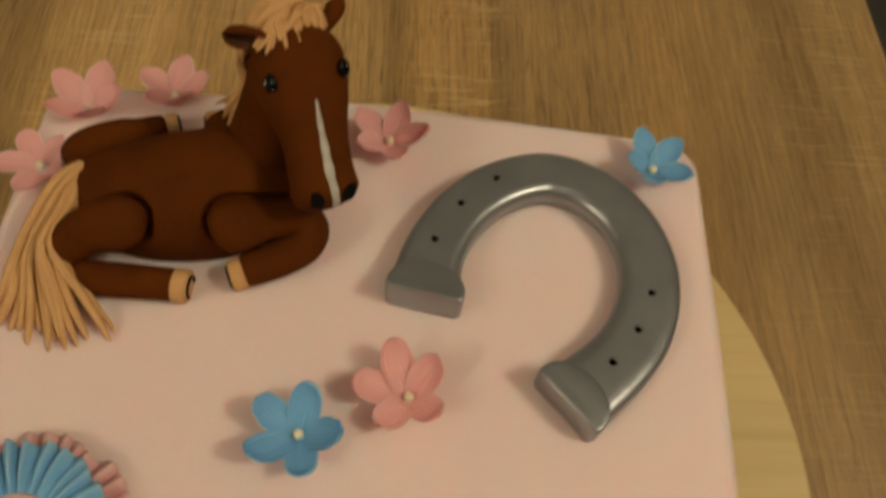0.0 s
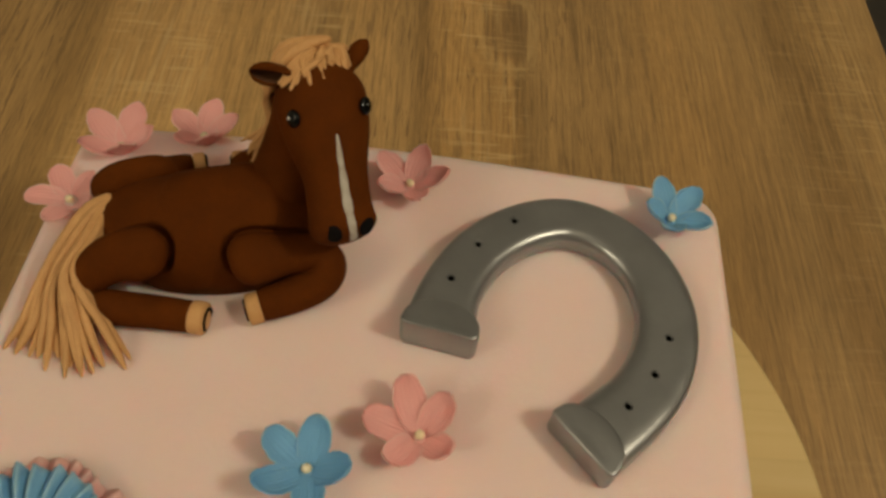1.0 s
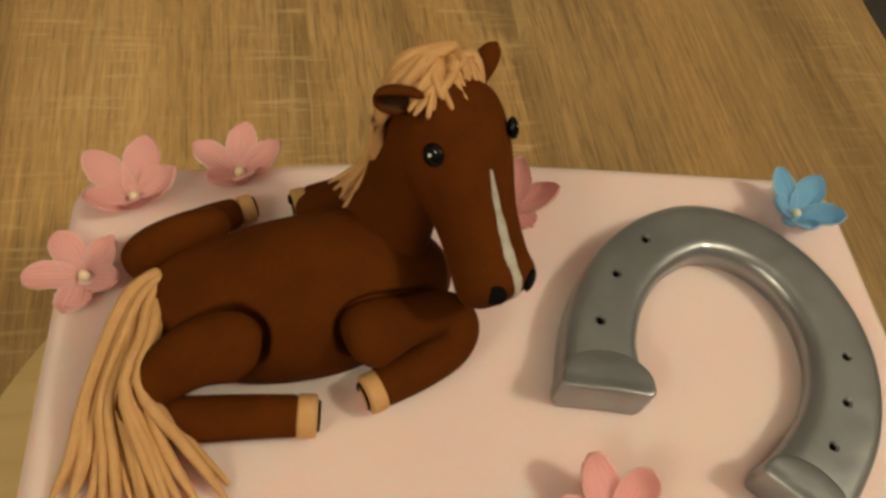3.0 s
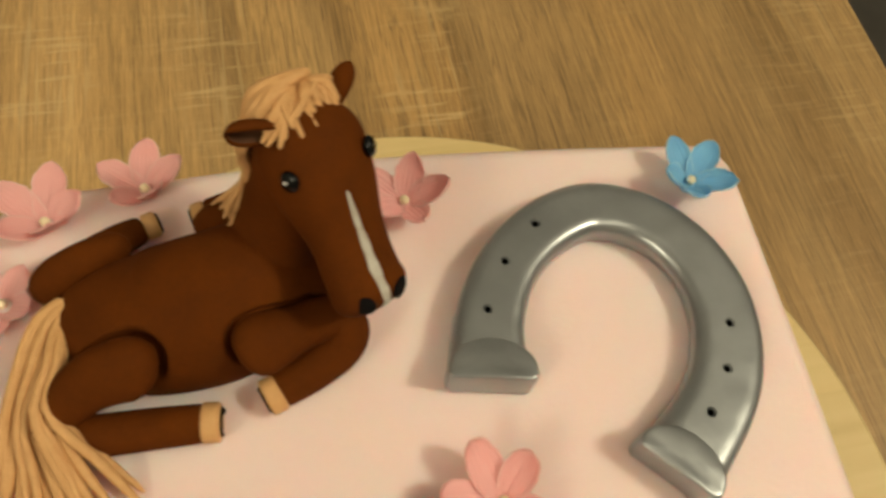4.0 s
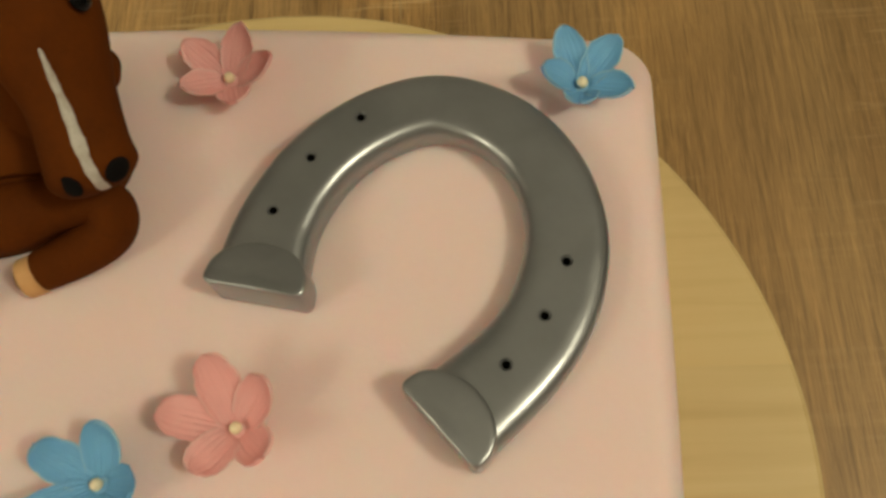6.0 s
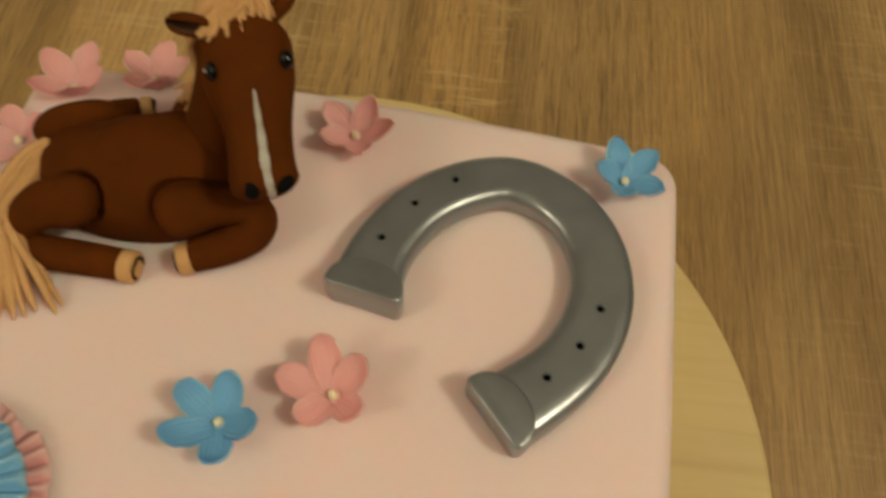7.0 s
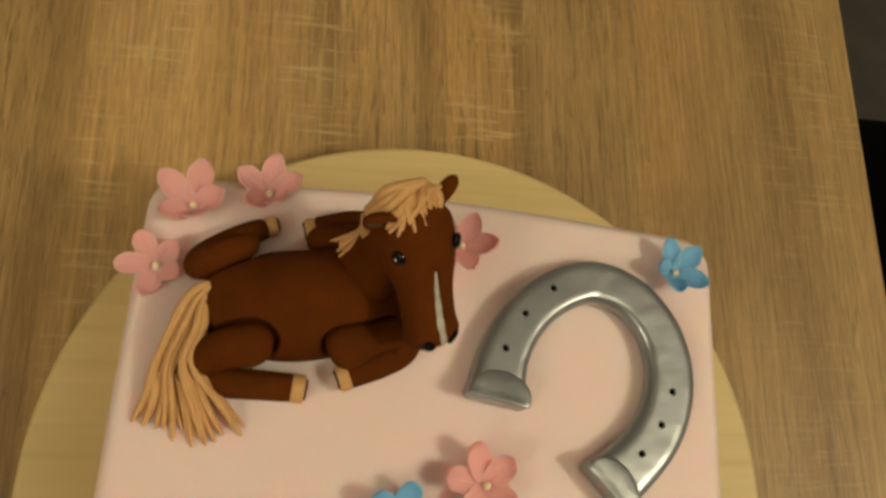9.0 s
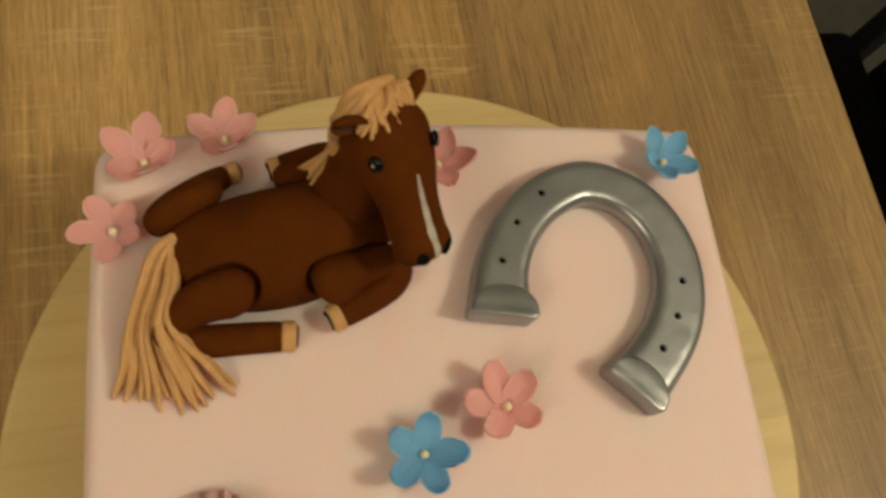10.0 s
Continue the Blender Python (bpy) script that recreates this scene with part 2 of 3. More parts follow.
def board_wood():
    m, n, l, b = material("pine_board", (0.6, 0.42, 0.2), 0.5)
    info = n.new("ShaderNodeObjectInfo")
    off = n.new("ShaderNodeVectorMath")
    off.operation = "ADD"
    sc = n.new("ShaderNodeVectorMath")
    sc.operation = "SCALE"
    l.new(info.outputs["Random"], sc.inputs["Scale"])
    sc.inputs[0].default_value = (3.1, 7.7, 1.3)
    l.new(coords(n, l), off.inputs[0])
    l.new(sc.outputs[0], off.inputs[1])
    mp = n.new("ShaderNodeMapping")
    mp.inputs["Scale"].default_value = (6, 120, 40)
    l.new(off.outputs[0], mp.inputs["Vector"])
    g = noise_tex(n, l, mp.outputs[0], 1.0, 5, 0.55, 0.8)
    mp2 = n.new("ShaderNodeMapping")
    mp2.inputs["Scale"].default_value = (2.5, 22, 10)
    l.new(off.outputs[0], mp2.inputs["Vector"])
    g2 = noise_tex(n, l, mp2.outputs[0], 1.0, 3, 0.5, 1.0)
    c = ramp(n, l, maths(n, l, "ADD", maths(n, l, "MULTIPLY", g, 0.5), maths(n, l, "MULTIPLY", g2, 0.5)),
             [(0.32, (0.61, 0.435, 0.182)), (0.5, (0.70, 0.52, 0.235)), (0.68, (0.75, 0.57, 0.275))])
    tone = ramp(n, l, info.outputs["Random"], [(0.0, grey(0.90)), (1.0, grey(1.06))])
    l.new(mix(n, l, 1.0, c, tone, "MULTIPLY"), b.inputs["Base Color"])
    bump(n, l, b, g, 0.2, 0.0004)
    return m


def speckled(name, dark, light, scale, rough=0.7, metal=0.0):
    m, n, l, b = material(name, light, rough, metal)
    v = coords(n, l)
    a = noise_tex(n, l, v, scale, 6, 0.65)
    l.new(ramp(n, l, a, [(0.3, dark), (0.7, light)]), b.inputs["Base Color"])
    bump(n, l, b, a, 0.2, 0.002)
    return m


M_TABLE = table_wood()
M_BOARD = board_wood()
M_FLOOR = speckled("grey_floor", (0.045, 0.038, 0.032), (0.07, 0.06, 0.05), 9)
# tones picked for bounced light: pale surfaces give fill, taupe ones hold it back
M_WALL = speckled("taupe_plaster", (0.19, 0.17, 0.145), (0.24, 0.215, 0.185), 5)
M_PLASTER = speckled("pale_bounce_plaster", (0.60, 0.58, 0.54), (0.66, 0.64, 0.60), 5)
M_CEILING = speckled("painted_ceiling", (0.80, 0.785, 0.75), (0.84, 0.825, 0.79), 5)
M_SEAT = speckled("black_upholstery", (0.003, 0.003, 0.003), (0.006, 0.006, 0.006), 300, 0.9)
M_SEAT.node_tree.nodes["Principled BSDF"].inputs["Specular IOR Level"].default_value = 0.1
M_FRAME = speckled("black_lacquer", (0.004, 0.004, 0.004), (0.007, 0.007, 0.007), 60, 0.55)


# ---- building helpers ----
from mathutils.bvhtree import BVHTree


def mesh_of(name, bm, materials, smooth=True):
    me = bpy.data.meshes.new(name)
    bmesh.ops.recalc_face_normals(bm, faces=bm.faces)
    bm.to_mesh(me)
    bm.free()
    for p in me.polygons:
        p.use_smooth = smooth
    for m in materials if isinstance(materials, (list, tuple)) else [materials]:
        me.materials.append(m)
    return me


def thing(name, label, category, at=(0, 0, 0), group="", kind=""):
    ob = new(name)
    ob.location = at
    ob.empty_display_size = 0.01
    return tagged(ob, label, category, group, kind)


def part(name, bm, mat, parent, label="", smooth=True):
    ob = new(name, mesh_of(name, bm, mat, smooth))
    ob.parent = parent
    return tagged(ob, label) if label else ob


def box(bm, lo, hi, bevel=0.0, segs=2):
    made = bmesh.ops.create_cube(bm, size=1.0)["verts"]
    for v in made:
        v.co = Vector([lo[k] + (v.co[k] + 0.5) * (hi[k] - lo[k]) for k in range(3)])
    if bevel:
        edges = {e for v in made for e in v.link_edges}
        bmesh.ops.bevel(bm, geom=list(edges), offset=bevel, segments=segs, affect="EDGES", profile=0.5)


def spline(pts, t):
    """Catmull-Rom through rows of numbers, t from 0 to 1."""
    n = len(pts) - 1
    k = min(int(t * n), n - 1)
    u = t * n - k
    p0, p1, p2, p3 = (np.array(pts[min(max(j, 0), n)], float) for j in (k - 1, k, k + 1, k + 2))
    return 0.5 * (2 * p1 + (p2 - p0) * u + (2 * p0 - 5 * p1 + 4 * p2 - p3) * u * u + (3 * p1 - p0 - 3 * p2 + p3) * u ** 3)


def sweep(bm, rows, up=(0, 0, 1), mat=0, rings=26, sides=24, ends=(0.3, 0.3)):
    """A closed rounded body along rows of x, y, z, half-width, half-height (cm)."""
    up = Vector(up)
    loops = []
    for k in range(rings + 1):
        t = 0.5 - 0.5 * math.cos(math.pi * k / rings)
        r = spline(rows, t)
        a, b = spline(rows, max(t - 0.01, 0)), spline(rows, min(t + 0.01, 1))
        d = Vector(b[:3] - a[:3]).normalized()
        side = d.cross(up).normalized()
        top = side.cross(d)
        s = 1.0
        if ends[0] and t < ends[0]:
            s = math.sqrt(max(1 - ((ends[0] - t) / ends[0]) ** 2, 0))
        if ends[1] and t > 1 - ends[1]:
            s = min(s, math.sqrt(max(1 - ((t - 1 + ends[1]) / ends[1]) ** 2, 0)))
        s = max(s, 0.02)
        c = Vector(r[:3])
        loops.append([bm.verts.new((c + side * (math.cos(w) * r[3] * s) + top * (math.sin(w) * r[4] * s)) * CM)
                      for w in (2 * math.pi * j / sides for j in range(sides))])
    for a, b in zip(loops, loops[1:]):
        for j in range(sides):
            f = bm.faces.new((a[j], a[(j + 1) % sides], b[(j + 1) % sides], b[j]))
            f.material_index = mat
    for loop in (loops[0], loops[-1]):
        f = bm.faces.new(loop)
        f.material_index = mat


def ball(bm, c, r, mat=0, squash=(1, 1, 1), turn=None, u=16, v=10):
    m = Matrix.Translation(Vector(c) * CM)
    if turn is not None:
        m = m @ turn
    m = m @ Matrix.Diagonal((*(r * CM * s for s in squash), 1))
    for f in {f for w in bmesh.ops.create_uvsphere(bm, u_segments=u, v_segments=v, radius=1.0, matrix=m)["verts"] for f in w.link_faces}:
        f.material_index = mat


def facing(d):
    return Vector(d).to_track_quat("Z", "Y").to_matrix().to_4x4()


def sag(x, y):
    """How far the cake's top (cm) sinks at a place."""
    u = min(max((-x - 2) / 7, 0.0), 1.0)
    return -0.25 * u * u * (3 - 2 * u) - 0.006 * max(0.0, -x - 9) ** 2


# ---- room ----
def slab(name, lo, hi, mat, label, category, bevel=0.0):
    bm = bmesh.new()
    box(bm, lo, hi, bevel)
    return tagged(new(name, mesh_of(name, bm, mat, False)), label, category, kind="structure")


slab("floor", (-2.0, -2.0, -0.05), (2.4, 2.6, 0.0), M_FLOOR, "smooth grey floor in dim shade beside the table", "floor")
# added surfaces close the room; their tones set how much light bounces
slab("ceiling", (-2.0, -2.0, 2.75), (2.4, 2.6, 2.85), M_CEILING, "unseen ceiling closing the room, kept pale to bounce lamp light", "ceiling")
slab("wall_west", (-2.1, -2.0, 0.0), (-2.0, 2.6, 2.75), M_PLASTER, "unseen wall closing the room, kept pale to bounce light", "wall")
slab("wall_east", (2.4, -2.0, 0.0), (2.5, 2.6, 2.75), M_WALL, "plain taupe wall closing the room, kept dark to limit bounced light", "wall")
slab("wall_north", (-2.1, 2.6, 0.0), (2.5, 2.7, 2.75), M_PLASTER, "unseen wall closing the room, kept pale to bounce light", "wall")
slab("wall_south", (-2.1, -2.1, 0.0), (2.5, -2.0, 2.75), M_WALL, "plain taupe wall closing the room, kept dark to limit bounced light", "wall")


# ---- table ----
def dining_table():
    t = thing("dining_table", "oak-look laminate dining table with pale saw marks", "table", (0, 0, 0))
    bm = bmesh.new()
    box(bm, (-0.52, -0.55, 0.722), (0.322, 1.05, 0.75), 0.0015, 2)
    part("tabletop", bm, M_TABLE, t, "brown sawn-oak laminate top", False)
    for x in (-0.46, 0.20):
        for y in (-0.48, 0.92):
            bm = bmesh.new()
            box(bm, (x, y, 0.0), (x + 0.06, y + 0.06, 0.722), 0.003)
            part("leg", bm, M_TABLE, t, "", False)


dining_table()


# ---- chair by the table's edge ----
def chair():
    t = thing("dining_chair", "black upholstered chair pushed up to the table", "chair", (0, 0.011, 0))
    bm = bmesh.new()
    box(bm, (0.24, 0.00, 0.41), (0.646, 0.414, 0.47), 0.022, 4)
    part("seat", bm, M_SEAT, t, "black upholstered seat")
    for y in (0.0, 0.386):
        bm = bmesh.new()
        box(bm, (0.648, y, 0.0), (0.674, y + 0.026, 0.92), 0.004)
        part("back_post", bm, M_FRAME, t, "black lacquered upright", False)
    for y in (0.0, 0.386):
        bm = bmesh.new()
        box(bm, (0.25, y, 0.0), (0.276, y + 0.026, 0.41), 0.004)
        part("leg", bm, M_FRAME, t, "", False)
    bm = bmesh.new()
    box(bm, (0.652, 0.05, 0.44), (0.670, 0.362, 0.90), 0.008, 3)
    part("backrest", bm, M_SEAT, t, "black padded backrest panel")
    bm = bmesh.new()
    box(bm, (0.650, 0.026, 0.90), (0.672, 0.386, 0.92), 0.004)
    part("top_rail", bm, M_FRAME, t, "", False)


chair()


# ---- cake ----
def cake():
    """A rounded square with slightly flaring sides and a soft top edge."""
    corners = [(-13.75, 14.55), (13.98, 12.85), (12.45, -13.6), (-15.3, -13.4)]
    radius = 1.6
    ring = []
    n = len(corners)
    for k in range(n):
        p, a, b = (Vector(corners[j % n]) for j in (k, k - 1, k + 1))
        da, db = (a - p).normalized(), (b - p).normalized()
        half = da.angle(db) / 2
        c = p + (da + db).normalized() * (radius / math.sin(half))
        w0 = math.atan2(*reversed((p + da * radius / math.tan(half) - c)))
        w1 = math.atan2(*reversed((p + db * radius / math.tan(half) - c)))
        while w1 > w0:
            w1 -= 2 * math.pi
        for j in range(9):
            w = w0 + (w1 - w0) * j / 8
            ring.append(c + radius * Vector((math.cos(w), math.sin(w))))
        # straight run to the next corner, bowed out a touch
        q = Vector(corners[(k + 1) % n])
        out = Vector((-(q - p).y, (q - p).x)).normalized()
        for j in range(1, 12):
            u = j / 12
            ring.append(p + (q - p) * (0.06 + 0.88 * u) + out * (0.46 if k == 0 else 0.18) * math.sin(math.pi * u))
    # order by angle round the middle
    mid = Vector((-0.4, 0.2))
    ring.sort(key=lambda v: math.atan2(v.y - mid.y, v.x - mid.x))
    bm = bmesh.new()
    h = 6.83
    prof = [(-0.05, -h), (-0.02, -h + 0.3), (0.0, -h + 1.0), (0.02, -3.0), (0.0, -1.2)]
    for k in range(9):
        w = math.pi / 2 * k / 8
        prof.append((-0.75 * (1 - math.cos(w)), -0.75 * (1 - math.sin(w))))
    inner = [1.4, 2.2, 3.2, 4.4, 5.8, 7.4, 9.2, 11.0]
    loops = []
    for off, z in prof + [(-d, 0.0) for d in inner]:
        row = []
        for v in ring:
            d = (v - mid)
            p = v + d.normalized() * off
            s = sag(p.x, p.y) * min(1.0, max(0.0, (z + 5) / 4))
            ripple = 0.02 * noise.noise(Vector((p.x * 0.25, p.y * 0.25, z * 0.3)))
            row.append(bm.verts.new((p.x * CM, p.y * CM, T + (z + s + ripple) * CM)))
        loops.append(row)
    m = len(ring)
    for a, b in zip(loops, loops[1:]):
        for j in range(m):
            bm.faces.new((a[j], a[(j + 1) % m], b[(j + 1) % m], b[j]))
    bm.faces.new(loops[0])
    hub = bm.verts.new((mid.x * CM, mid.y * CM, T + sag(mid.x, mid.y) * CM))
    for j in range(m):
        bm.faces.new((loops[-1][j], loops[-1][(j + 1) % m], hub))
    ob = new("cake", mesh_of("cake", bm, M_CAKE))
    return tagged(ob, "square cake covered in smooth pale pink fondant on the round board", "cake")


cake()


# ---- horseshoe ----
def horseshoe():
    t = thing("horseshoe", "silver-painted fondant horseshoe lying on the pink cake", "horseshoe")
    # middle line from the near heel round the toe to the far heel
    mids = HOOP
    thick = 1.06
    rows = 120
    bm = bmesh.new()
    loops = []
    for k in range(rows + 1):
        u = k / rows
        x, y, w = spline(mids, u)
        a, b = spline(mids, max(u - 0.01, 0)), spline(mids, min(u + 0.01, 1))
        d = Vector((b[0] - a[0], b[1] - a[1])).normalized()
        side = Vector((d.y, -d.x))
        top = thick + 0.04 * (10.5 - x)
        sec = [(-0.92, 0.0), (-1.0, 0.2), (-1.0, top - 0.42), (-0.95, top - 0.2), (-0.85, top - 0.07), (-0.68, top - 0.01), (-0.5, top), (-0.35, top), (-0.2, top), (-0.05, top), (0.1, top), (0.25, top),
               (0.4, top), (0.5, top - 0.003), (0.62, top - 0.015), (0.74, top - 0.06), (0.85, top - 0.17), (0.92, top - 0.32), (0.95, top - 0.48), (0.91, 0.28), (0.80, 0.08), (0.78, 0.0)]
        loops.append([bm.verts.new(((x + side.x * s * w) * CM, (y + side.y * s * w) * CM,
                                    T + (z + 0.022 * noise.noise(Vector((x * 1.1 + s, y * 1.1, 3)))) * CM)) for s, z in sec])
    for a, b in zip(loops, loops[1:]):
        for j in range(len(a) - 1):
            bm.faces.new((a[j], a[j + 1], b[j + 1], b[j]))
        bm.faces.new((a[-1], a[0], b[0], b[-1]))
    bm.faces.new(loops[0])
    bm.faces.new(loops[-1])
    for v in bm.verts:
        v.co.z = max(v.co.z, T - 0.0002)
    body = part("shoe", bm, M_SILVER, t)
    # six nail holes pressed in, their depths coloured black for the dark inside
    cut = bmesh.new()
    for x, y in ((4.87, 9.54), (3.45, 8.26), (2.45, 6.61), (10.58, 4.88), (9.89, 3.35), (8.80, 2.04)):
        z = thick + 0.04 * (10.5 - x)
        rings = [[cut.verts.new(((x + r * math.cos(w)) * CM, (y + r * math.sin(w)) * CM, T + (z + h) * CM)) for w in (2 * math.pi * k / 16 for k in range(16))]
                 for r, h in ((0.09, -0.60), (0.115, -0.09), (0.16, -0.03), (0.28, 0.12))]
        for k, (p, q) in enumerate(zip(rings, rings[1:])):
            for m in range(16):
                cut.faces.new((p[m], p[(m + 1) % 16], q[(m + 1) % 16], q[m])).material_index = 1 if k == 0 else 0
        cut.faces.new(rings[0]).material_index = 1
        cut.faces.new(rings[-1])
    tool = new("tool", mesh_of("tool", cut, [M_SILVER, M_BLACK]))
    body.data.materials.append(M_BLACK)
    mod = body.modifiers.new("holes", "BOOLEAN")
    mod.object, mod.operation, mod.solver, mod.material_mode = tool, "DIFFERENCE", "EXACT", "INDEX"
    bpy.context.view_layer.update()
    done = bpy.data.meshes.new_from_object(body.evaluated_get(bpy.context.evaluated_depsgraph_get()))
    body.modifiers.remove(mod)
    body.data = done
    bpy.data.objects.remove(tool)
    done.set_sharp_from_angle(angle=radians(40))
    # raised caps over the two heels
    for end in (0, 1):
        x, y, w = spline(mids, end)
        x2, y2, _ = spline(mids, 0.1 if end == 0 else 0.9)
        d = Vector((x2 - x, y2 - y)).normalized()
        s = Vector((d.y, -d.x))
        bm = bmesh.new()
        n = 22
        top = thick + 0.04 * (10.5 - x)
        out = []
        for k in range(n + 1):
            a = math.pi * k / n
            out.append((math.cos(a) * (w + 0.05 * (1 - 0.4 * math.sin(a))), 0.25 + math.sin(a) * 1.08))
        out += [(-w - 0.06, 0.12), (-w - 0.02, -0.01), (-w + 0.10, -0.10), (-0.5 * w, -0.10), (0, -0.11), (0.5 * w, -0.10), (w - 0.10, -0.10), (w + 0.02, -0.01), (w + 0.06, 0.12)]

        def height(p, q):
            rise = max(0.0, 1 - ((q - 0.38) / 0.98) ** 2)
            return top + 0.05 + 0.13 * rise + (0.07 + 0.03 * math.sin(3.1 * p + 0.6)) * max(0.0, 1 - q / 0.32)

        layers = []
        for inset, low, drop in ((0.07, 0.0, 0), (0.0, 0.15, 0), (0.0, 0.6, 0), (0.0, 1.0, 0.12), (0.015, 1.0, 0.055), (0.05, 1.0, 0.018), (0.11, 1.0, 0.003), (0.22, 1.0, 0.0), (0.4, 1.0, 0.0), (0.55, 1.0, 0.0), (0.75, 1.0, 0.0)):
            row = []
            for p, q in out:
                c = Vector((p, q - 0.6))
                c = c * (1 - inset / max(c.length, 0.2 + inset)) if inset else c
                z = low * (height(c.x, c.y + 0.6) - drop) + 0.012 * noise.noise(Vector((p * 2.1, q * 2.1, 7 + end)))
                row.append(bm.verts.new(((x + s.x * c.x + d.x * (c.y + 0.6)) * CM, (y + s.y * c.x + d.y * (c.y + 0.6)) * CM, T + max(z, -0.02) * CM)))
            layers.append(row)
        for a, b in zip(layers, layers[1:]):
            for j in range(len(a)):
                bm.faces.new((a[j], a[(j + 1) % len(a)], b[(j + 1) % len(a)], b[j]))
        bm.faces.new(layers[-1])
        bm.faces.new(layers[0])
        part("heel_cap", bm, M_SILVER, t, "raised rounded heel end")
    return t


HOOP = [(2.08, 4.28, 1.38), (2.52, 6.3, 1.2), (3.55, 8.1, 1.12), (5.1, 9.4, 1.08), (7.0, 10.0, 1.06), (8.85, 9.4, 1.08), (10.15, 7.95, 1.13),
        (10.65, 6.05, 1.2), (10.3, 4.1, 1.25), (9.25, 2.4, 1.28), (7.05, 0.48, 1.40)]
horseshoe()


# ---- flowers ----
def petal_mesh(name, mat, reach, height, width, cup, point, seed):
    """One sugar petal along +x (cm): it rises from the pearl's pocket and opens to a rounded point at reach and height."""
    rnd = random.Random(seed)
    bend, veins = rnd.uniform(-0.10, 0.10), rnd.uniform(19, 23)
    rag = [rnd.uniform(-1, 1) for _ in range(19)]
    bm = bmesh.new()
    nu, nv, thick = 20, 18, 0.085
    way = [(0.17, -0.25), (0.33, -0.10), (reach * 0.52, height * 0.15), (reach * 0.82, height * 0.54), (reach, height)]
    sheets = []
    for side in (0, 1):
        sheet = []
        for i in range(nu + 1):
            u = i / nu
            x, z = spline(way, u)
            (x0, z0), (x1, z1) = spline(way, max(u - 0.02, 0)), spline(way, min(u + 0.02, 1))
            a = math.atan2(z1 - z0, x1 - x0)
            w = width * (0.34 + 0.66 * math.sin(min(1.0, u / 0.60) * math.pi / 2) ** 1.1) * max(1 - (max(0.0, u - 0.56) / 0.443) ** 2.0, 0.006) ** point
            row = []
            for j in range(nv + 1):
                v = 2 * j / nv - 1
                inward = cup * (v * w) ** 2 + 0.020 * math.cos(v * veins) * max(0.0, math.sin(math.pi * u)) ** 0.7 - thick * side * (1 - 0.25 * abs(v) ** 3)
                frill = 0.045 * rag[j] * u ** 3
                inward += 0.05 * rag[nv - j] * abs(v) ** 3 * u
                row.append(bm.verts.new(((x + math.cos(a) * frill - math.sin(a) * inward) * CM, (v * w * (1 + 0.05 * rag[i % nv]) + bend * u * u) * CM,
                                         (z + math.sin(a) * frill + math.cos(a) * inward) * CM)))
            sheet.append(row)
        sheets.append(sheet)
    a, b = sheets
    for i in range(nu):
        for j in range(nv):
            bm.faces.new((a[i][j], a[i + 1][j], a[i + 1][j + 1], a[i][j + 1]))
            bm.faces.new((b[i][j], b[i][j + 1], b[i + 1][j + 1], b[i + 1][j]))
        for j in (0, nv):
            bm.faces.new((a[i][j], a[i + 1][j], b[i + 1][j], b[i][j]))
    for j in range(nv):
        bm.faces.new((a[0][j], a[0][j + 1], b[0][j + 1], b[0][j]))
        bm.faces.new((a[nu][j], a[nu][j + 1], b[nu][j + 1], b[nu][j]))
    me = mesh_of(name, bm, mat)
    me.set_sharp_from_angle(angle=radians(50))
    return me


def lathe(profile, sides=16):
    bm = bmesh.new()
    loops = [[bm.verts.new((r * math.cos(w) * CM, r * math.sin(w) * CM, z * CM)) for w in (2 * math.pi * j / sides for j in range(sides))] for r, z in profile]
    for a, b in zip(loops, loops[1:]):
        for j in range(sides):
            bm.faces.new((a[j], a[(j + 1) % sides], b[(j + 1) % sides], b[j]))
    bm.faces.new(loops[0])
    bm.faces.new(loops[-1])
    return bm


PEARL = bmesh.new()
bmesh.ops.create_icosphere(PEARL, subdivisions=3, radius=0.175 * CM)
PEARL = mesh_of("pearl", PEARL, M_PEARL)
SUGAR = {"pink": M_PINK, "blue": M_BLUE}


def flower(colour, pearl, width, cup, point, petals, label):
    """A five-petalled sugar flower: its pearl's place (cm), and each petal's heading, reach and rise above the pearl."""
    x, y, z = pearl
    foot = sag(x, y)
    t = thing(colour + "_flower", label, "flower", (x * CM, y * CM, T + foot * CM), group="sugar flowers on the cake")
    up = max(z - foot, 0.16)
    part("flower_base", lathe([(0.24, up - 0.62), (0.30, up - 0.5), (0.33, up - 0.32), (0.30, up - 0.22), (0.2, up - 0.18), (0.02, up - 0.18)], 20), SUGAR[colour], t)
    for k, (heading, reach, height) in enumerate(petals):
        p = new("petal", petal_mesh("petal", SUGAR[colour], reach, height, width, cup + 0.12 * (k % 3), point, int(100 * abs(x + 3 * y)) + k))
        p.parent = t
        p.matrix_basis = pose(0, 0, (up + 0.006 * k) * CM, 0, 0, heading)
    q = new("pearl", PEARL)
    q.parent = t
    q.location = (0, 0, up * CM)
    tagged(q, "cream sugar pearl")
    return t


flower("blue", (-2.0, -0.67, 0.52), 0.56, 0.42, 0.42, [(147, 1.60, 0.92), (76, 1.45, 1.02), (-7, 1.48, 1.2), (-76, 1.55, 0.78), (-145, 1.72, 1.0)],
       "blue sugar flower with a cream pearl lying on the cake")
flower("pink", (1.65, 0.66, 0.72), 0.58, 0.42, 0.42, [(167, 1.92, 0.66), (110, 1.84, 0.9), (47, 1.42, 0.95), (-37, 1.28, 0.75), (-127, 1.45, 0.3)],
       "pink sugar flower beside the blue one on the cake")
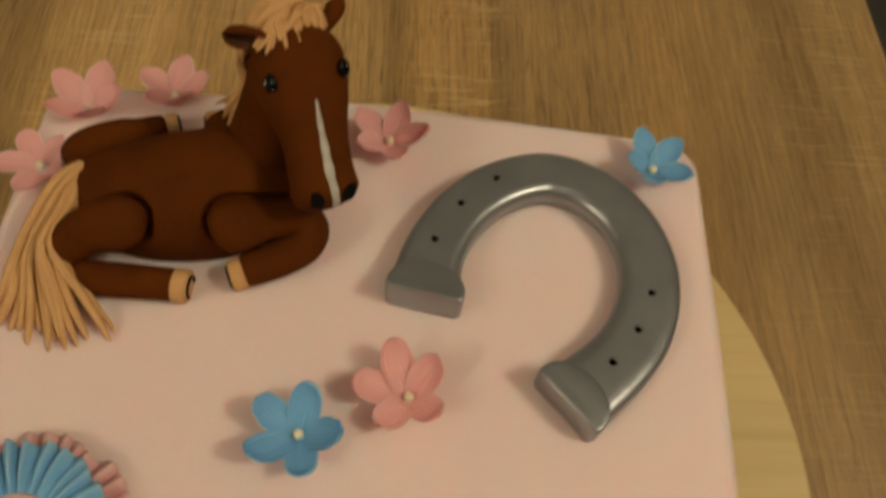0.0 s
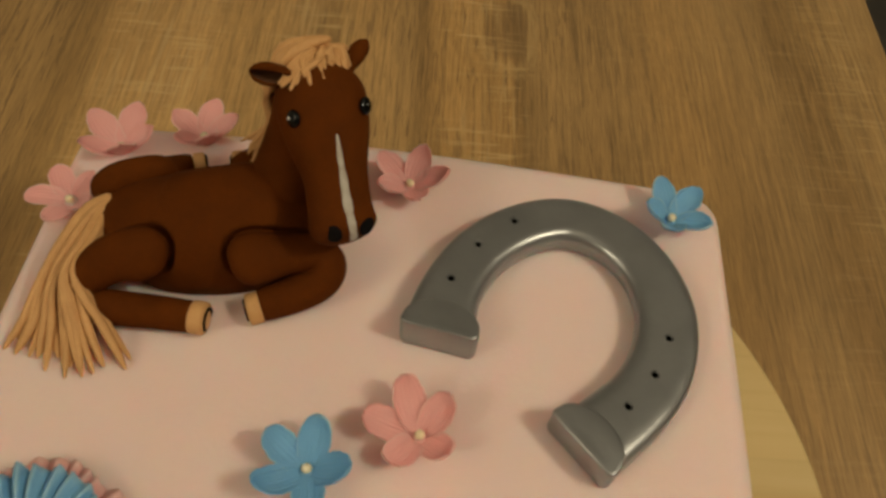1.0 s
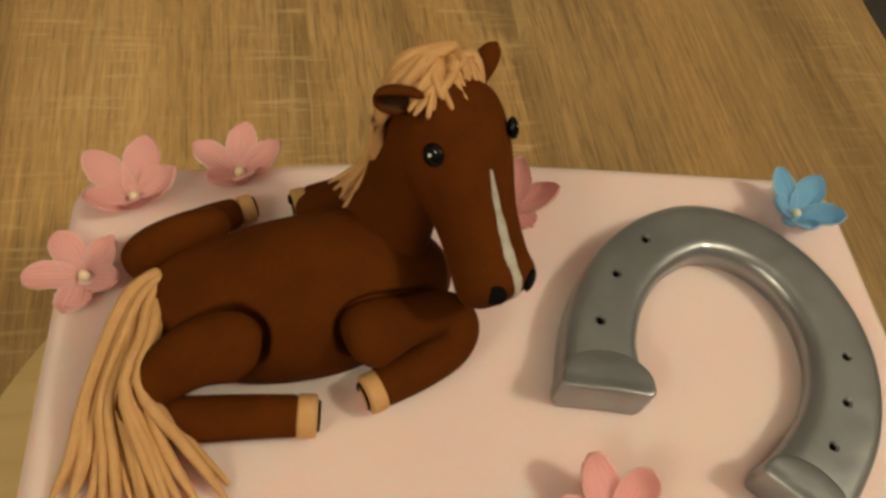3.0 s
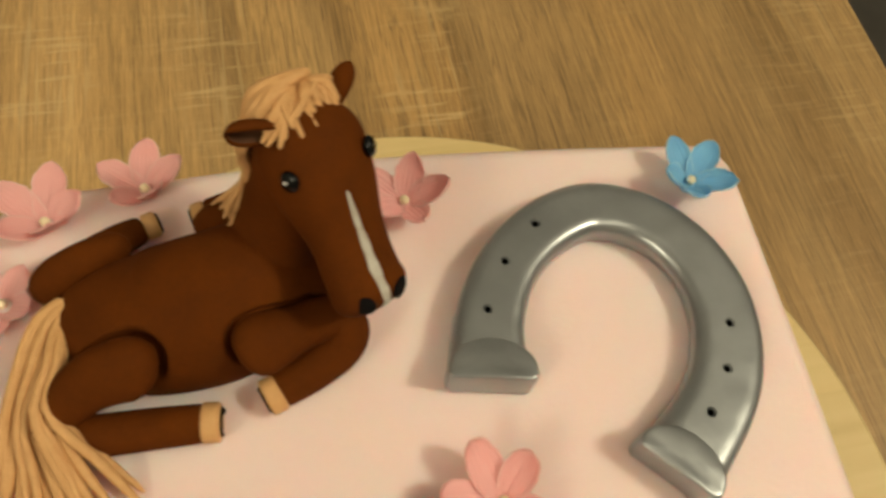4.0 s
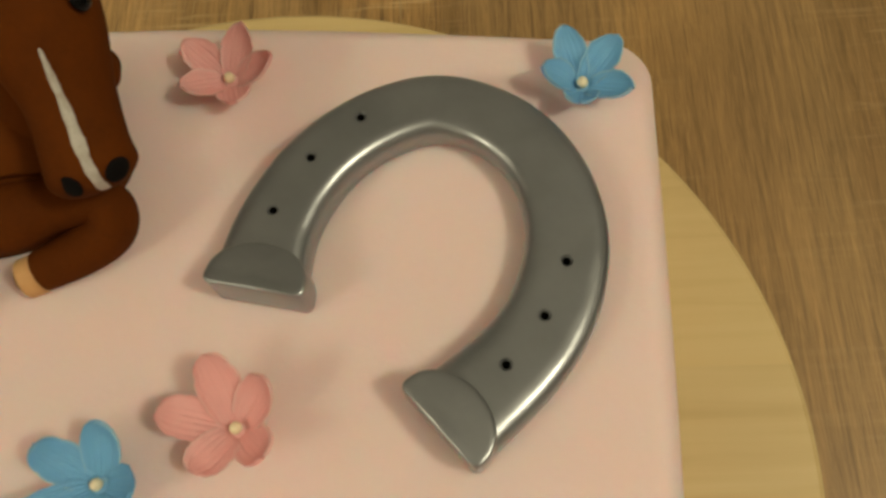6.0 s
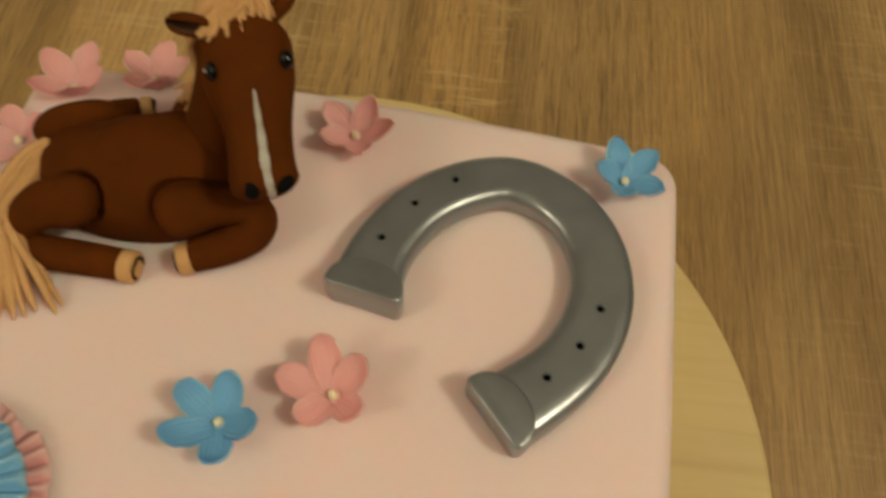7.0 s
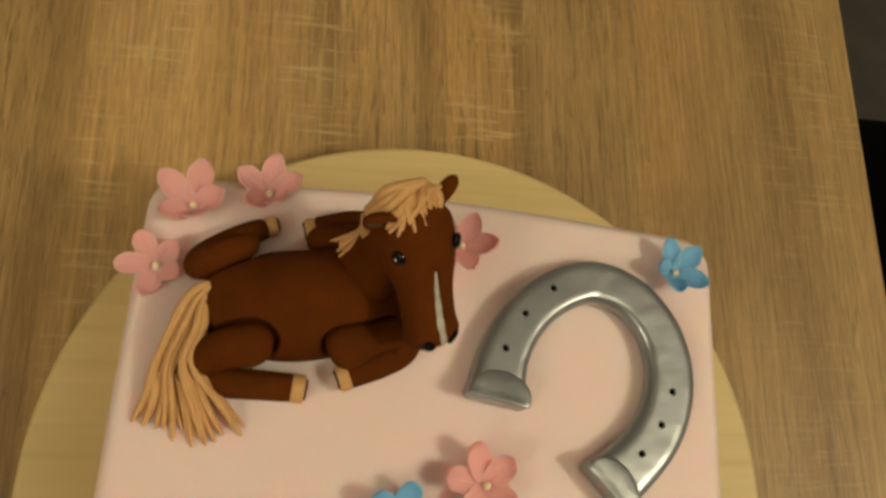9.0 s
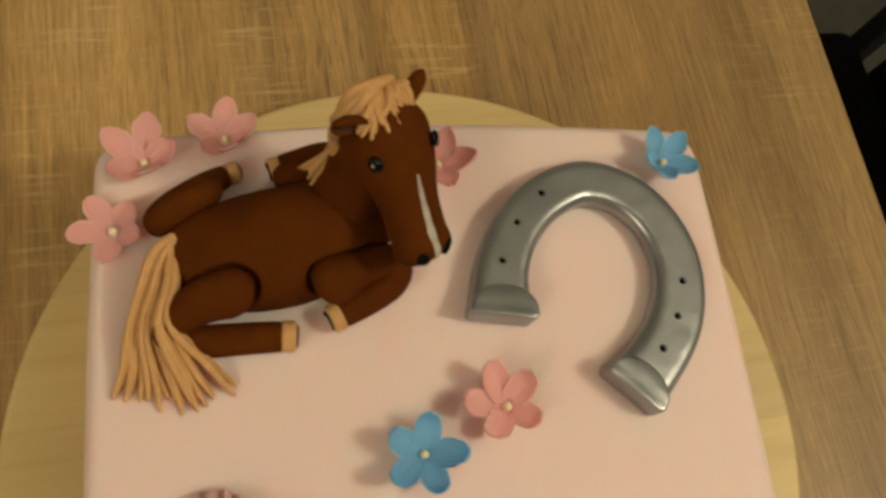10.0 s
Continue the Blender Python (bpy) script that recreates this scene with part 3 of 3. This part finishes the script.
flower("blue", (11.53, 10.83, 0.52), 0.53, 0.85, 0.66, [(113, 1.60, 0.78), (46, 1.58, 0.66), (-28, 1.48, 0.70), (-97, 1.12, 0.72), (176, 1.22, 0.82)],
       "blue sugar flower at the corner above the horseshoe")
flower("pink", (0.62, 11.51, 0.66), 0.54, 0.6, 0.7, [(142, 1.66, 0.6), (69, 1.42, 0.92), (3, 1.52, 0.95), (-66, 1.25, 0.5), (-154, 1.38, 0.66)],
       "pink sugar flower at the cake's edge by the foal")
flower("pink", (-13.1, 10.05, -0.22), 0.52, 0.5, 0.74, [(119, 1.66, 0.32), (46, 1.25, 0.75), (-25, 1.2, 0.6), (-102, 1.5, 0.5), (180, 1.73, 0.12)],
       "pink sugar flower at the cake's edge by the tail")
flower("pink", (-11.75, 12.95, -0.12), 0.60, 0.55, 0.76, [(137, 1.96, 0.72), (79, 2.08, 0.6), (22, 1.42, 0.80), (-68, 0.88, 1.08), (-150, 1.45, 1.0)],
       "large pink sugar flower at the cake's corner")
flower("pink", (-8.35, 13.7, 0.08), 0.53, 0.55, 0.74, [(147, 1.74, 0.42), (86, 1.80, 0.45), (27, 1.50, 0.70), (-58, 0.82, 0.88), (-140, 1.2, 0.62)],
       "pink sugar flower at the cake's back edge")
flower("pink", (-0.9, -6.9, 0.5), 0.55, 0.4, 0.62, [(80, 1.5, 0.9), (152, 1.5, 0.9), (8, 1.5, 0.9), (-64, 1.5, 0.8), (-136, 1.5, 0.8)],
       "pink sugar flower further forward on the cake")


# ---- rosette ----
def ruffle(r_in, r_out, z_in, z_out, waves, amp, seed, thick=0.10):
    """A gathered ring of sugar paste, its folds deeper towards the rim."""
    rnd = random.Random(seed)
    jit = [rnd.uniform(-1, 1) for _ in range(waves)]
    deep = [rnd.uniform(0.45, 1.35) for _ in range(waves)]
    seg, nr = waves * 10, 9
    bm = bmesh.new()
    sheets = []
    for side in (0, 1):
        sheet = []
        for i in range(nr + 1):
            u = i / nr
            row = []
            for j in range(seg):
                a = 2 * math.pi * j / seg
                f = j / seg * waves
                k = int(f) % waves
                jt = jit[k] * (1 - (f % 1)) + jit[(k + 1) % waves] * (f % 1)
                fold = (2 * abs(math.cos(math.pi * f + jt * 1.1)) ** 0.75 - 1) * deep[k]
                r = r_in + (r_out - r_in) * u + u * u * (0.07 * fold + 0.16 * jt + 0.05 * noise.noise(Vector((9 * math.cos(a), 9 * math.sin(a), seed))))
                z = z_in + (z_out - z_in) * u ** 0.8 + amp * min(1.0, max(0.0, u - 0.15) * 2.2) * fold * (1 + 0.35 * jt) - 0.10 * u ** 4
                row.append(bm.verts.new((r * math.cos(a) * CM, r * math.sin(a) * CM, (z - side * thick) * CM)))
            sheet.append(row)
        sheets.append(sheet)
    a, b = sheets
    for i in range(nr):
        for j in range(seg):
            k = (j + 1) % seg
            bm.faces.new((a[i][j], a[i + 1][j], a[i + 1][k], a[i][k]))
            bm.faces.new((b[i][j], b[i][k], b[i + 1][k], b[i + 1][j]))
    for j in range(seg):
        k = (j + 1) % seg
        bm.faces.new((a[nr][j], b[nr][j], b[nr][k], a[nr][k]))
        bm.faces.new((a[0][j], a[0][k], b[0][k], b[0][j]))
    return bm


def rosette():
    t = thing("rosette", "prize rosette of blue and pink ruffles with a number eight", "rosette")
    t.location = (-10.35 * CM, -4.1 * CM, T + sag(-10.3, -4) * CM)
    t.rotation_euler = (0, 0, radians(-6))
    part("pink_ruffle", ruffle(0.8, 3.28, 0.20, 0.34, 34, 0.19, 5), M_PINK, t, "pink gathered outer frill")
    part("blue_ruffle", ruffle(0.9, 2.86, 0.84, 0.88, 29, 0.25, 6, 0.12), M_BLUE, t, "blue gathered inner frill")
    part("core", lathe([(1.0, 0.0), (1.0, 0.7), (0.5, 0.75)], 24), M_BLUE, t)
    part("disc", lathe([(1.28, 0.62), (1.30, 0.72), (1.30, 0.90), (1.24, 0.97), (1.1, 0.99), (0.3, 0.99)], 40), M_DISC, t, "pale pink round disc")
    bm = bmesh.new()
    for y, r, rr, lift in ((0.45, 0.36, 0.26, 0.0), (-0.43, 0.41, 0.28, 0.012)):
        n, k_ = 28, 10
        loops = []
        for i in range(n):
            a = 2 * math.pi * i / n
            loops.append([bm.verts.new((1.25 * (r + rr * math.cos(b)) * math.cos(a) * CM, (y + (r + rr * math.cos(b)) * math.sin(a)) * CM,
                                        (1.02 + lift + 0.14 * math.sin(b)) * CM)) for b in (2 * math.pi * k / k_ for k in range(k_))])
        for i in range(n):
            for k in range(k_):
                bm.faces.new((loops[i][k], loops[(i + 1) % n][k], loops[(i + 1) % n][(k + 1) % k_], loops[i][(k + 1) % k_]))
    part("number_eight", bm, M_BLUE, t, "blue figure 8")
    for a, ln in ((-62, 6.0), (-100, 6.2)):
        bm = bmesh.new()
        w = 1.05
        top, bot = [], []
        n = 14
        for i in range(n + 1):
            u = i / n
            d = 1.6 + ln * u
            z = 0.12 + 0.05 * math.sin(u * 7)
            hw = w * (0.8 + 0.3 * u)
            notch = 0.6 if i == n else 0
            for lst, dz in ((top, 0.0), (bot, -0.1)):
                lst.append([bm.verts.new((q * hw * CM, (-d + (notch if q == 0 else 0)) * CM, (z + dz) * CM)) for q in (-1, 0, 1)])
        for s in (top, bot):
            for p, q in zip(s, s[1:]):
                for j in (0, 1):
                    bm.faces.new((p[j], p[j + 1], q[j + 1], q[j]))
        for j in (0, 2):
            for i in range(n):
                bm.faces.new((top[i][j], top[i + 1][j], bot[i + 1][j], bot[i][j]))
        for e in (0, n):
            for j in (0, 1):
                bm.faces.new((top[e][j], top[e][j + 1], bot[e][j + 1], bot[e][j]))
        rib = part("ribbon_tail", bm, M_PINK, t, "flat pink ribbon end")
        rib.rotation_euler = (0, 0, radians(a + 90))


rosette()


# ---- the foal: one modelled figure in one mesh ----
def strand(bm, pts, r, mat=1, taper=0.55, sides=7, rings=14):
    rows = [(*p, r, r) for p in pts]
    rows[-1] = (*pts[-1], r * taper, r * taper)
    sweep(bm, rows, (0.13, 0.21, 0.97), mat, rings, sides, (0.06, 0.10))


def hoof(bm, a, b, r):
    """A tan hoof from a to b, with a dark crescent pressed into its end."""
    sweep(bm, [(*a, r, r), (*b, r, r * 0.97)], (0, 0, 1), 1, 12, 22, (0.12, 0.22))
    d = (Vector(b) - Vector(a)).normalized()
    side = d.cross(Vector((0, 0, 1))).normalized()
    up = side.cross(d)
    c = Vector(b) + d * -0.02
    pts = [c + (side * math.cos(w) + up * math.sin(w)) * r * 0.62 for w in (radians(q) for q in range(-40, 221, 20))]
    strand(bm, [tuple(p) for p in pts], 0.075, 2, 1.0, 6, 20)


def bent(bm, rows, up):
    """A leg rolled from one piece and folded back on itself in the plane square to up."""
    sweep(bm, rows, up, 0, 64, 26, (0.12, 0.03))


def leg(bm, pts, a, b, r):
    """A short rolled leg of rows x, y, z, radius, with its hoof."""
    sweep(bm, [(*p[:3], p[3], p[3]) for p in pts], (0, 0, 1), 0, 24, 22, (0.24, 0.10))
    hoof(bm, a, b, r)


def join(bm, other):
    me = bpy.data.meshes.new("tmp")
    other.to_mesh(me)
    other.free()
    bm.from_mesh(me)
    bpy.data.meshes.remove(me)


def foal():
    rnd = random.Random(4)
    bm = bmesh.new()
    # trunk, pressed in where the limbs lie against it
    limbs = bmesh.new()
    for limb in (([(-7.85, 6.14, 2.16, 0.90, 0.74), (-8.7, 6.2, 2.32, 1.03, 0.78), (-9.75, 6.08, 2.06, 0.90, 0.78), (-10.7, 5.72, 1.4, 0.74, 0.70)], (0, -0.8, 0.6), 0, 30, 28, (0.36, 0.3)),
                 ([(-5.5, 6.02, 2.25, 0.86, 0.8), (-4.75, 6.3, 2.40, 0.98, 0.90), (-3.6, 6.8, 2.1, 0.76, 0.80), (-2.6, 7.02, 1.93, 0.71, 0.78)], (0.30, -0.5, 0.81), 0, 30, 28, (0.32, 0.25)),
                 ([(-11.7, 9.6, 1.03, 0.75, 0.85), (-10.5, 10.1, 1.43, 0.72, 0.95), (-9.4, 10.65, 1.45, 0.62, 0.8), (-8.7, 10.95, 1.25, 0.42, 0.5)], (0, 0, 1), 0, 20, 22, (0.3, 0.3))):
        sweep(limbs, *limb)
    tree = BVHTree.FromBMesh(limbs)
    limbs.free()
    body = bmesh.new()
    sweep(body, [(-11.1, 8.45, 0.8, 1.6, 1.35), (-10.0, 8.4, 0.95, 1.9, 1.55), (-8.2, 8.23, 0.9, 2.35, 2.3), (-6.2, 8.31, 1.1, 2.42, 2.7),
               (-4.4, 8.6, 1.4, 2.18, 2.63), (-2.0, 8.6, 1.4, 1.45, 1.75)], (0, 0, 1), 0, 220, 190, (0.28, 0.25))
    bmesh.ops.recalc_face_normals(body, faces=body.faces)
    body.normal_update()
    push = []
    for v in body.verts:
        _, _, _, d = tree.find_nearest(v.co)
        push.append((v, v.normal * (0.46 * CM * max(0.0, 1 - d / (0.26 * CM)) ** 0.8)))
    for v, by in push:
        v.co -= by
    join(bm, body)
    # neck
    sweep(bm, [(-4.4, 9.15, 1.8, 1.5, 1.8), (-3.95, 9.6, 3.4, 1.2, 1.45), (-3.45, 10.1, 5.0, 1.1, 1.25), (-2.95, 10.3, 6.6, 1.2, 1.3), (-2.6, 10.3, 7.5, 1.1, 1.2)],
          (0.35, -0.94, 0), 0, 26, 28, (0.2, 0.2))
    # head
    head = bmesh.new()
    sweep(head, [(-2.95, 11.55, 6.9, 1.42, 1.3), (-2.67, 10.58, 6.6, 1.60, 1.43), (-2.32, 9.52, 5.93, 1.52, 1.42), (-1.93, 8.34, 5.12, 1.16, 1.18),
                 (-1.66, 7.30, 4.59, 1.12, 1.0), (-1.47, 6.69, 4.31, 1.18, 0.95), (-1.25, 6.18, 4.07, 1.07, 0.88)], (0.24, -0.64, 0.73), 0, 48, 32, (0.2, 0.17))
    tree = BVHTree.FromBMesh(head)
    join(bm, head)
    nrm = Vector((0.24, -0.64, 0.73)).normalized()
    lat = Vector((0.936, 0.352, 0.0))

    def onto(p, lift):
        hit, n, *_ = tree.ray_cast((Vector(p) + nrm * 4) * CM, -nrm)
        return hit + nrm * lift * CM if hit else Vector(p) * CM

    # blaze: a worn white stripe down the nose
    rows = [((-1.84, 8.62, 6.8), 0.04), ((-1.78, 8.4, 6.6), 0.10), ((-1.65, 7.96, 6.35), 0.14), ((-1.50, 7.49, 6.0), 0.17), ((-1.37, 7.02, 5.7), 0.22),
            ((-1.24, 6.59, 5.35), 0.22), ((-1.12, 6.28, 5.08), 0.19), ((-1.02, 6.02, 4.8), 0.20), ((-0.97, 5.87, 4.55), 0.17)]
    grid = []
    for k in range(33):
        r = spline([(*p, w) for p, w in rows], k / 32)
        w = r[3] * 0.68 * (1 + 0.12 * math.sin(k * 1.1) + 0.06 * math.sin(k * 2.9))
        grid.append([bm.verts.new(onto(Vector(r[:3]) + lat * (w * s), 0.06 if abs(s) < 1 else 0.02)) for s in (-1, -0.6, 0, 0.6, 1)])
    for a, b in zip(grid, grid[1:]):
        for j in range(4):
            bm.faces.new((a[j], a[j + 1], b[j + 1], b[j])).material_index = 3
    # eyes with a painted glint
    for e, d in (((-3.30, 8.95, 7.02), (-0.72, -0.62, 0.45)), ((-0.98, 9.84, 6.98), (0.90, -0.18, 0.38))):
        ball(bm, e, 0.315, 4, (1, 1, 0.5), facing(d), 20, 14)
        g = Vector(e) + Vector(d).normalized() * 0.12 + Vector((-0.05, -0.05, 0.09))
        ball(bm, g, 0.05, 5, (1, 1, 0.6), facing(d), 10, 8)
    # nostrils
    ball(bm, (-1.78, 6.04, 4.75), 0.40, 2, (1.0, 0.85, 0.3), facing((-0.3, -0.85, 0.4)))
    ball(bm, (-0.64, 6.47, 4.68), 0.36, 2, (1.0, 0.85, 0.3), facing((0.78, -0.55, 0.3)))
    # ears: a leaf rolled to a hollow
    for base, tip, opening, wd in (((-3.5, 10.3, 7.5), (-4.8, 9.95, 8.1), (-0.1, -0.97, 0.15), 0.42), ((-1.95, 11.15, 7.2), (-1.15, 12.25, 7.72), (0.45, 0.75, 0.1), 0.34)):
        a, b = Vector(base), Vector(tip)
        d = (b - a).normalized()
        o = (Vector(opening) - d * d.dot(Vector(opening))).normalized()
        s = d.cross(o)
        sheets = []
        for thick in (0.0, 0.13):
            sheet = []
            for i in range(11):
                u = i / 10
                w = wd * (0.85 + 0.4 * u) * math.sqrt(max(1 - (max(0.0, u - 0.4) / 0.6) ** 2, 0.0))
                w = max(w, 0.06)
                row = []
                for j in range(9):
                    q = (j / 8 - 0.5) * math.radians(250)
                    p = a + d * ((b - a).length * u) - o * (math.cos(q) * (w - thick)) * 0.8 + s * (math.sin(q) * (w - thick))
                    row.append(bm.verts.new(p * CM))
                sheet.append(row)
            sheets.append(sheet)
        for n_, sheet in enumerate(sheets):
            for p, q in zip(sheet, sheet[1:]):
                for j in range(8):
                    bm.faces.new((p[j], p[j + 1], q[j + 1], q[j])).material_index = 6 if n_ else 0
        for i in range(10):
            for j in (0, 8):
                bm.faces.new((sheets[0][i][j], sheets[0][i + 1][j], sheets[1][i + 1][j], sheets[1][i][j]))
        for j in range(8):
            bm.faces.new((sheets[0][10][j], sheets[0][10][j + 1], sheets[1][10][j + 1], sheets[1][10][j]))
    # near hind leg: one rolled piece, thigh, hock and shank
    bent(bm, [(-7.85, 6.14, 2.16, 0.90, 0.74), (-8.7, 6.2, 2.32, 1.03, 0.78), (-9.75, 6.08, 2.06, 0.90, 0.78), (-10.7, 5.72, 1.4, 0.74, 0.70), (-11.15, 5.3, 0.92, 0.66, 0.66),
              (-10.85, 4.98, 0.66, 0.64, 0.64), (-9.9, 4.88, 0.66, 0.66, 0.66), (-8.3, 4.8, 0.66, 0.64, 0.64), (-6.75, 4.7, 0.66, 0.60, 0.60)], (0, -0.8, 0.6))
    hoof(bm, (-6.95, 4.72, 0.68), (-6.32, 4.64, 0.68), 0.63)
    # near foreleg: shoulder, knee and shin
    bent(bm, [(-5.5, 6.02, 2.25, 0.86, 0.8), (-4.75, 6.3, 2.40, 0.98, 0.90), (-3.6, 6.8, 2.1, 0.76, 0.80), (-2.6, 7.02, 1.93, 0.71, 0.78), (-2.17, 6.73, 1.66, 0.72, 0.76),
              (-2.44, 6.30, 1.18, 0.74, 0.76), (-3.4, 5.8, 0.88, 0.71, 0.69), (-4.6, 5.28, 0.74, 0.60, 0.61)], (0.30, -0.5, 0.81))
    hoof(bm, (-4.45, 5.31, 0.74), (-5.0, 5.1, 0.71), 0.61)
    # far hind leg
    sweep(bm, [(-11.7, 9.6, 1.03, 0.75, 0.85), (-10.5, 10.1, 1.43, 0.72, 0.95), (-9.4, 10.65, 1.45, 0.62, 0.8), (-8.7, 10.95, 1.25, 0.42, 0.5)], (0, 0, 1), 0, 20, 22, (0.3, 0.3))
    leg(bm, [(-11.7, 9.75, 0.53, 0.72), (-10.5, 10.6, 0.73, 0.72), (-9.3, 11.45, 0.64, 0.58), (-8.35, 11.95, 0.52, 0.46)], (-8.4, 11.93, 0.52), (-7.9, 12.1, 0.50), 0.47)
    # far foreleg
    sweep(bm, [(-6.6, 11.2, 1.35, 0.6, 0.6), (-5.6, 11.2, 1.6, 0.7, 0.75), (-4.2, 11.3, 1.7, 0.8, 0.85), (-2.6, 11.5, 1.5, 0.75, 0.8)], (0, 0, 1), 0, 20, 20, (0.3, 0.3))
    leg(bm, [(-2.9, 12.0, 1.0, 0.72), (-4.4, 12.1, 1.1, 0.70), (-5.4, 11.97, 1.0, 0.64), (-6.3, 11.82, 0.95, 0.56)], (-6.2, 11.85, 0.95), (-6.7, 11.75, 0.93), 0.56)
    # tail: rolled strands, gathered at the dock and parting towards their tips
    for k in range(26):
        under = k >= 15
        u = (k + 0.5) / 15 if not under else 0.65 * (k - 15 + 0.5) / 11
        tip = spline([(-13.3, 3.1, 0), (-12.7, 2.7, 0), (-12.0, 2.3, 0), (-11.2, 2.1, 0), (-10.4, 2.1, 0), (-9.5, 2.3, 0), (-8.7, 2.6, 0)], u)
        back = rnd.uniform(0.0, 0.6) + (0.5 if under else 0)
        dx = u - 0.5
        over = 0.0 if under else min(1.0, max(0.0, 2.2 * dx + 0.5))     # the inner strands lie across the hock
        tip = (tip[0] + rnd.uniform(-0.25, 0.25), tip[1] + back, 0.16 - 0.006 * max(0.0, -tip[0] - 9) ** 2)
        lift = 0.0 if under else rnd.uniform(0.05, 0.5)
        j1, j2, j3, j4 = (rnd.uniform(-0.28, 0.28) for _ in range(4))
        pts = [(-10.42 + 0.3 * dx, 8.75 - 0.3 * dx, 1.92 + 0.2 * rnd.random()),
               (-10.95 + 0.9 * dx + 0.4 * j1, 8.0 - 0.6 * dx, 1.75 + 0.6 * lift),
               (-11.3 + 1.5 * dx + 0.4 * j2, 6.8, 1.3 + lift + 0.5 * over),
               (-11.7 + 2.0 * dx + 0.5 * j3, 5.4, 0.6 + lift + 1.0 * over),
               ((-11.7 + 2.2 * dx + tip[0]) / 2 + 0.6 * j4, (5.3 + tip[1]) / 2, 0.3 + 0.5 * lift + 0.45 * over), tip]
        strand(bm, pts, rnd.uniform(0.14, 0.18), 1, 0.65, 9, 22)
    # forelock: short strands that fan out from the poll over the brow
    for k in range(40):
        u = (k % 20 + 0.5) / 20
        upper = k >= 20
        tip = spline([(-4.0, 10.75, 7.7), (-3.72, 10.05, 7.7), (-3.3, 9.9, 7.8), (-2.85, 10.15, 7.9), (-2.4, 10.45, 7.85), (-1.95, 10.8, 7.6), (-1.5, 11.15, 7.3)], u)
        root = (-2.95 + 0.5 * u + rnd.uniform(-.15, .15), 11.6 + 0.15 * u + rnd.uniform(-.12, .12), 7.72)
        ln = rnd.uniform(-0.4, 0.4) - (0.4 if upper else 0.0)
        sx = rnd.uniform(-0.2, 0.2)
        rise = 0.10 if upper else 0.0
        mid = ((root[0] + tip[0]) / 2 + sx, (root[1] + tip[1]) / 2 - ln * 0.3, 7.86 + rise + rnd.uniform(-.05, .08))
        strand(bm, [root, mid, (tip[0] - sx, tip[1] - ln, tip[2] - 0.08 + rise + 0.25 * max(-ln, 0))], rnd.uniform(0.10, 0.13), 1, 0.65, 8)
    # mane down the far side of the neck, ending in a splayed tuft
    for k in range(40):
        u = (k * 0.618) % 1.0
        a = (-2.3 - 1.0 * u + rnd.uniform(-.15, .15), 11.85 - 0.5 * u, 7.95 + 0.12 * rnd.random())
        b = (-3.75 + rnd.uniform(-.15, .15), 11.45 - 0.75 * u, 7.9 + 0.1 * rnd.random())
        c = (-4.42 + rnd.uniform(-.1, .1), 11.1 - 0.7 * u, 6.75)
        d = (-4.5 + 0.2 * u + rnd.uniform(-.12, .12), 10.75 - 0.6 * u, 5.0)
        tip = (-5.55 + 1.3 * u + rnd.uniform(-.25, .25), 10.5 - 1.0 * u + rnd.uniform(-.35, .35), 3.3 + 0.8 * rnd.random())
        strand(bm, [a, b, c, d, tip], rnd.uniform(0.11, 0.15), 1, 0.55, 8, 20)
    ob = new("foal_figurine", mesh_of("foal_figurine", bm, [M_BROWN, M_HAIR, M_BLACK, M_WHITE, M_EYE, M_GLINT, M_INNER]))
    ob.location = (0, 0, T - 0.0025)
    return tagged(ob, "brown fondant foal lying down with tan mane and tail", "figurine")


foal()


# ---- round board under the cake ----
def cake_board():
    t = thing("cake_board", "round pale pine serving board under the cake", "board", (0, 0.002, 0))
    radius, lo, hi = 0.1948, 0.760, 0.778
    cut = [-radius, -0.160, -0.112, -0.0625, -0.014, 0.034, 0.083, 0.131, 0.168, radius]
    for y0, y1 in zip(cut, cut[1:]):
        bm = bmesh.new()
        edge = []
        n = 16
        for j in range(n + 1):
            yy = y0 + (y1 - y0) * j / n
            edge.append((math.sqrt(max(radius ** 2 - yy ** 2, 0)), yy))
        outline = [(x, yy) for x, yy in edge] + [(-x, yy) for x, yy in reversed(edge)]
        outline = [p for k, p in enumerate(outline) if (Vector(p) - Vector(outline[k - 1])).length > 1e-5]
        rows = []
        for inset, z in ((0.0015, lo), (0.0, lo + 0.002), (0.0, hi - 0.003), (0.0008, hi - 0.001), (0.0025, hi)):
            row = []
            for x, yy in outline:
                rim = (radius - inset) * 0.9999
                yy = min(max(yy, -rim), rim)
                row.append(bm.verts.new((math.copysign(math.sqrt(rim * rim - yy * yy), x), min(max(yy, y0 + 0.00002), y1 - 0.00002), z)))
            rows.append(row)
        for a, b in zip(rows, rows[1:]):
            for j in range(len(a)):
                bm.faces.new((a[j], a[(j + 1) % len(a)], b[(j + 1) % len(a)], b[j]))
        bm.faces.new(rows[0])
        bm.faces.new(rows[-1])
        part("plank", bm, M_BOARD, t, "", False)
    ring = lathe([(9.0, 75.0), (9.0, 76.02), (2.0, 76.02), (2.0, 75.0)], 48)
    part("foot_ring", ring, M_BOARD, t)


cake_board()
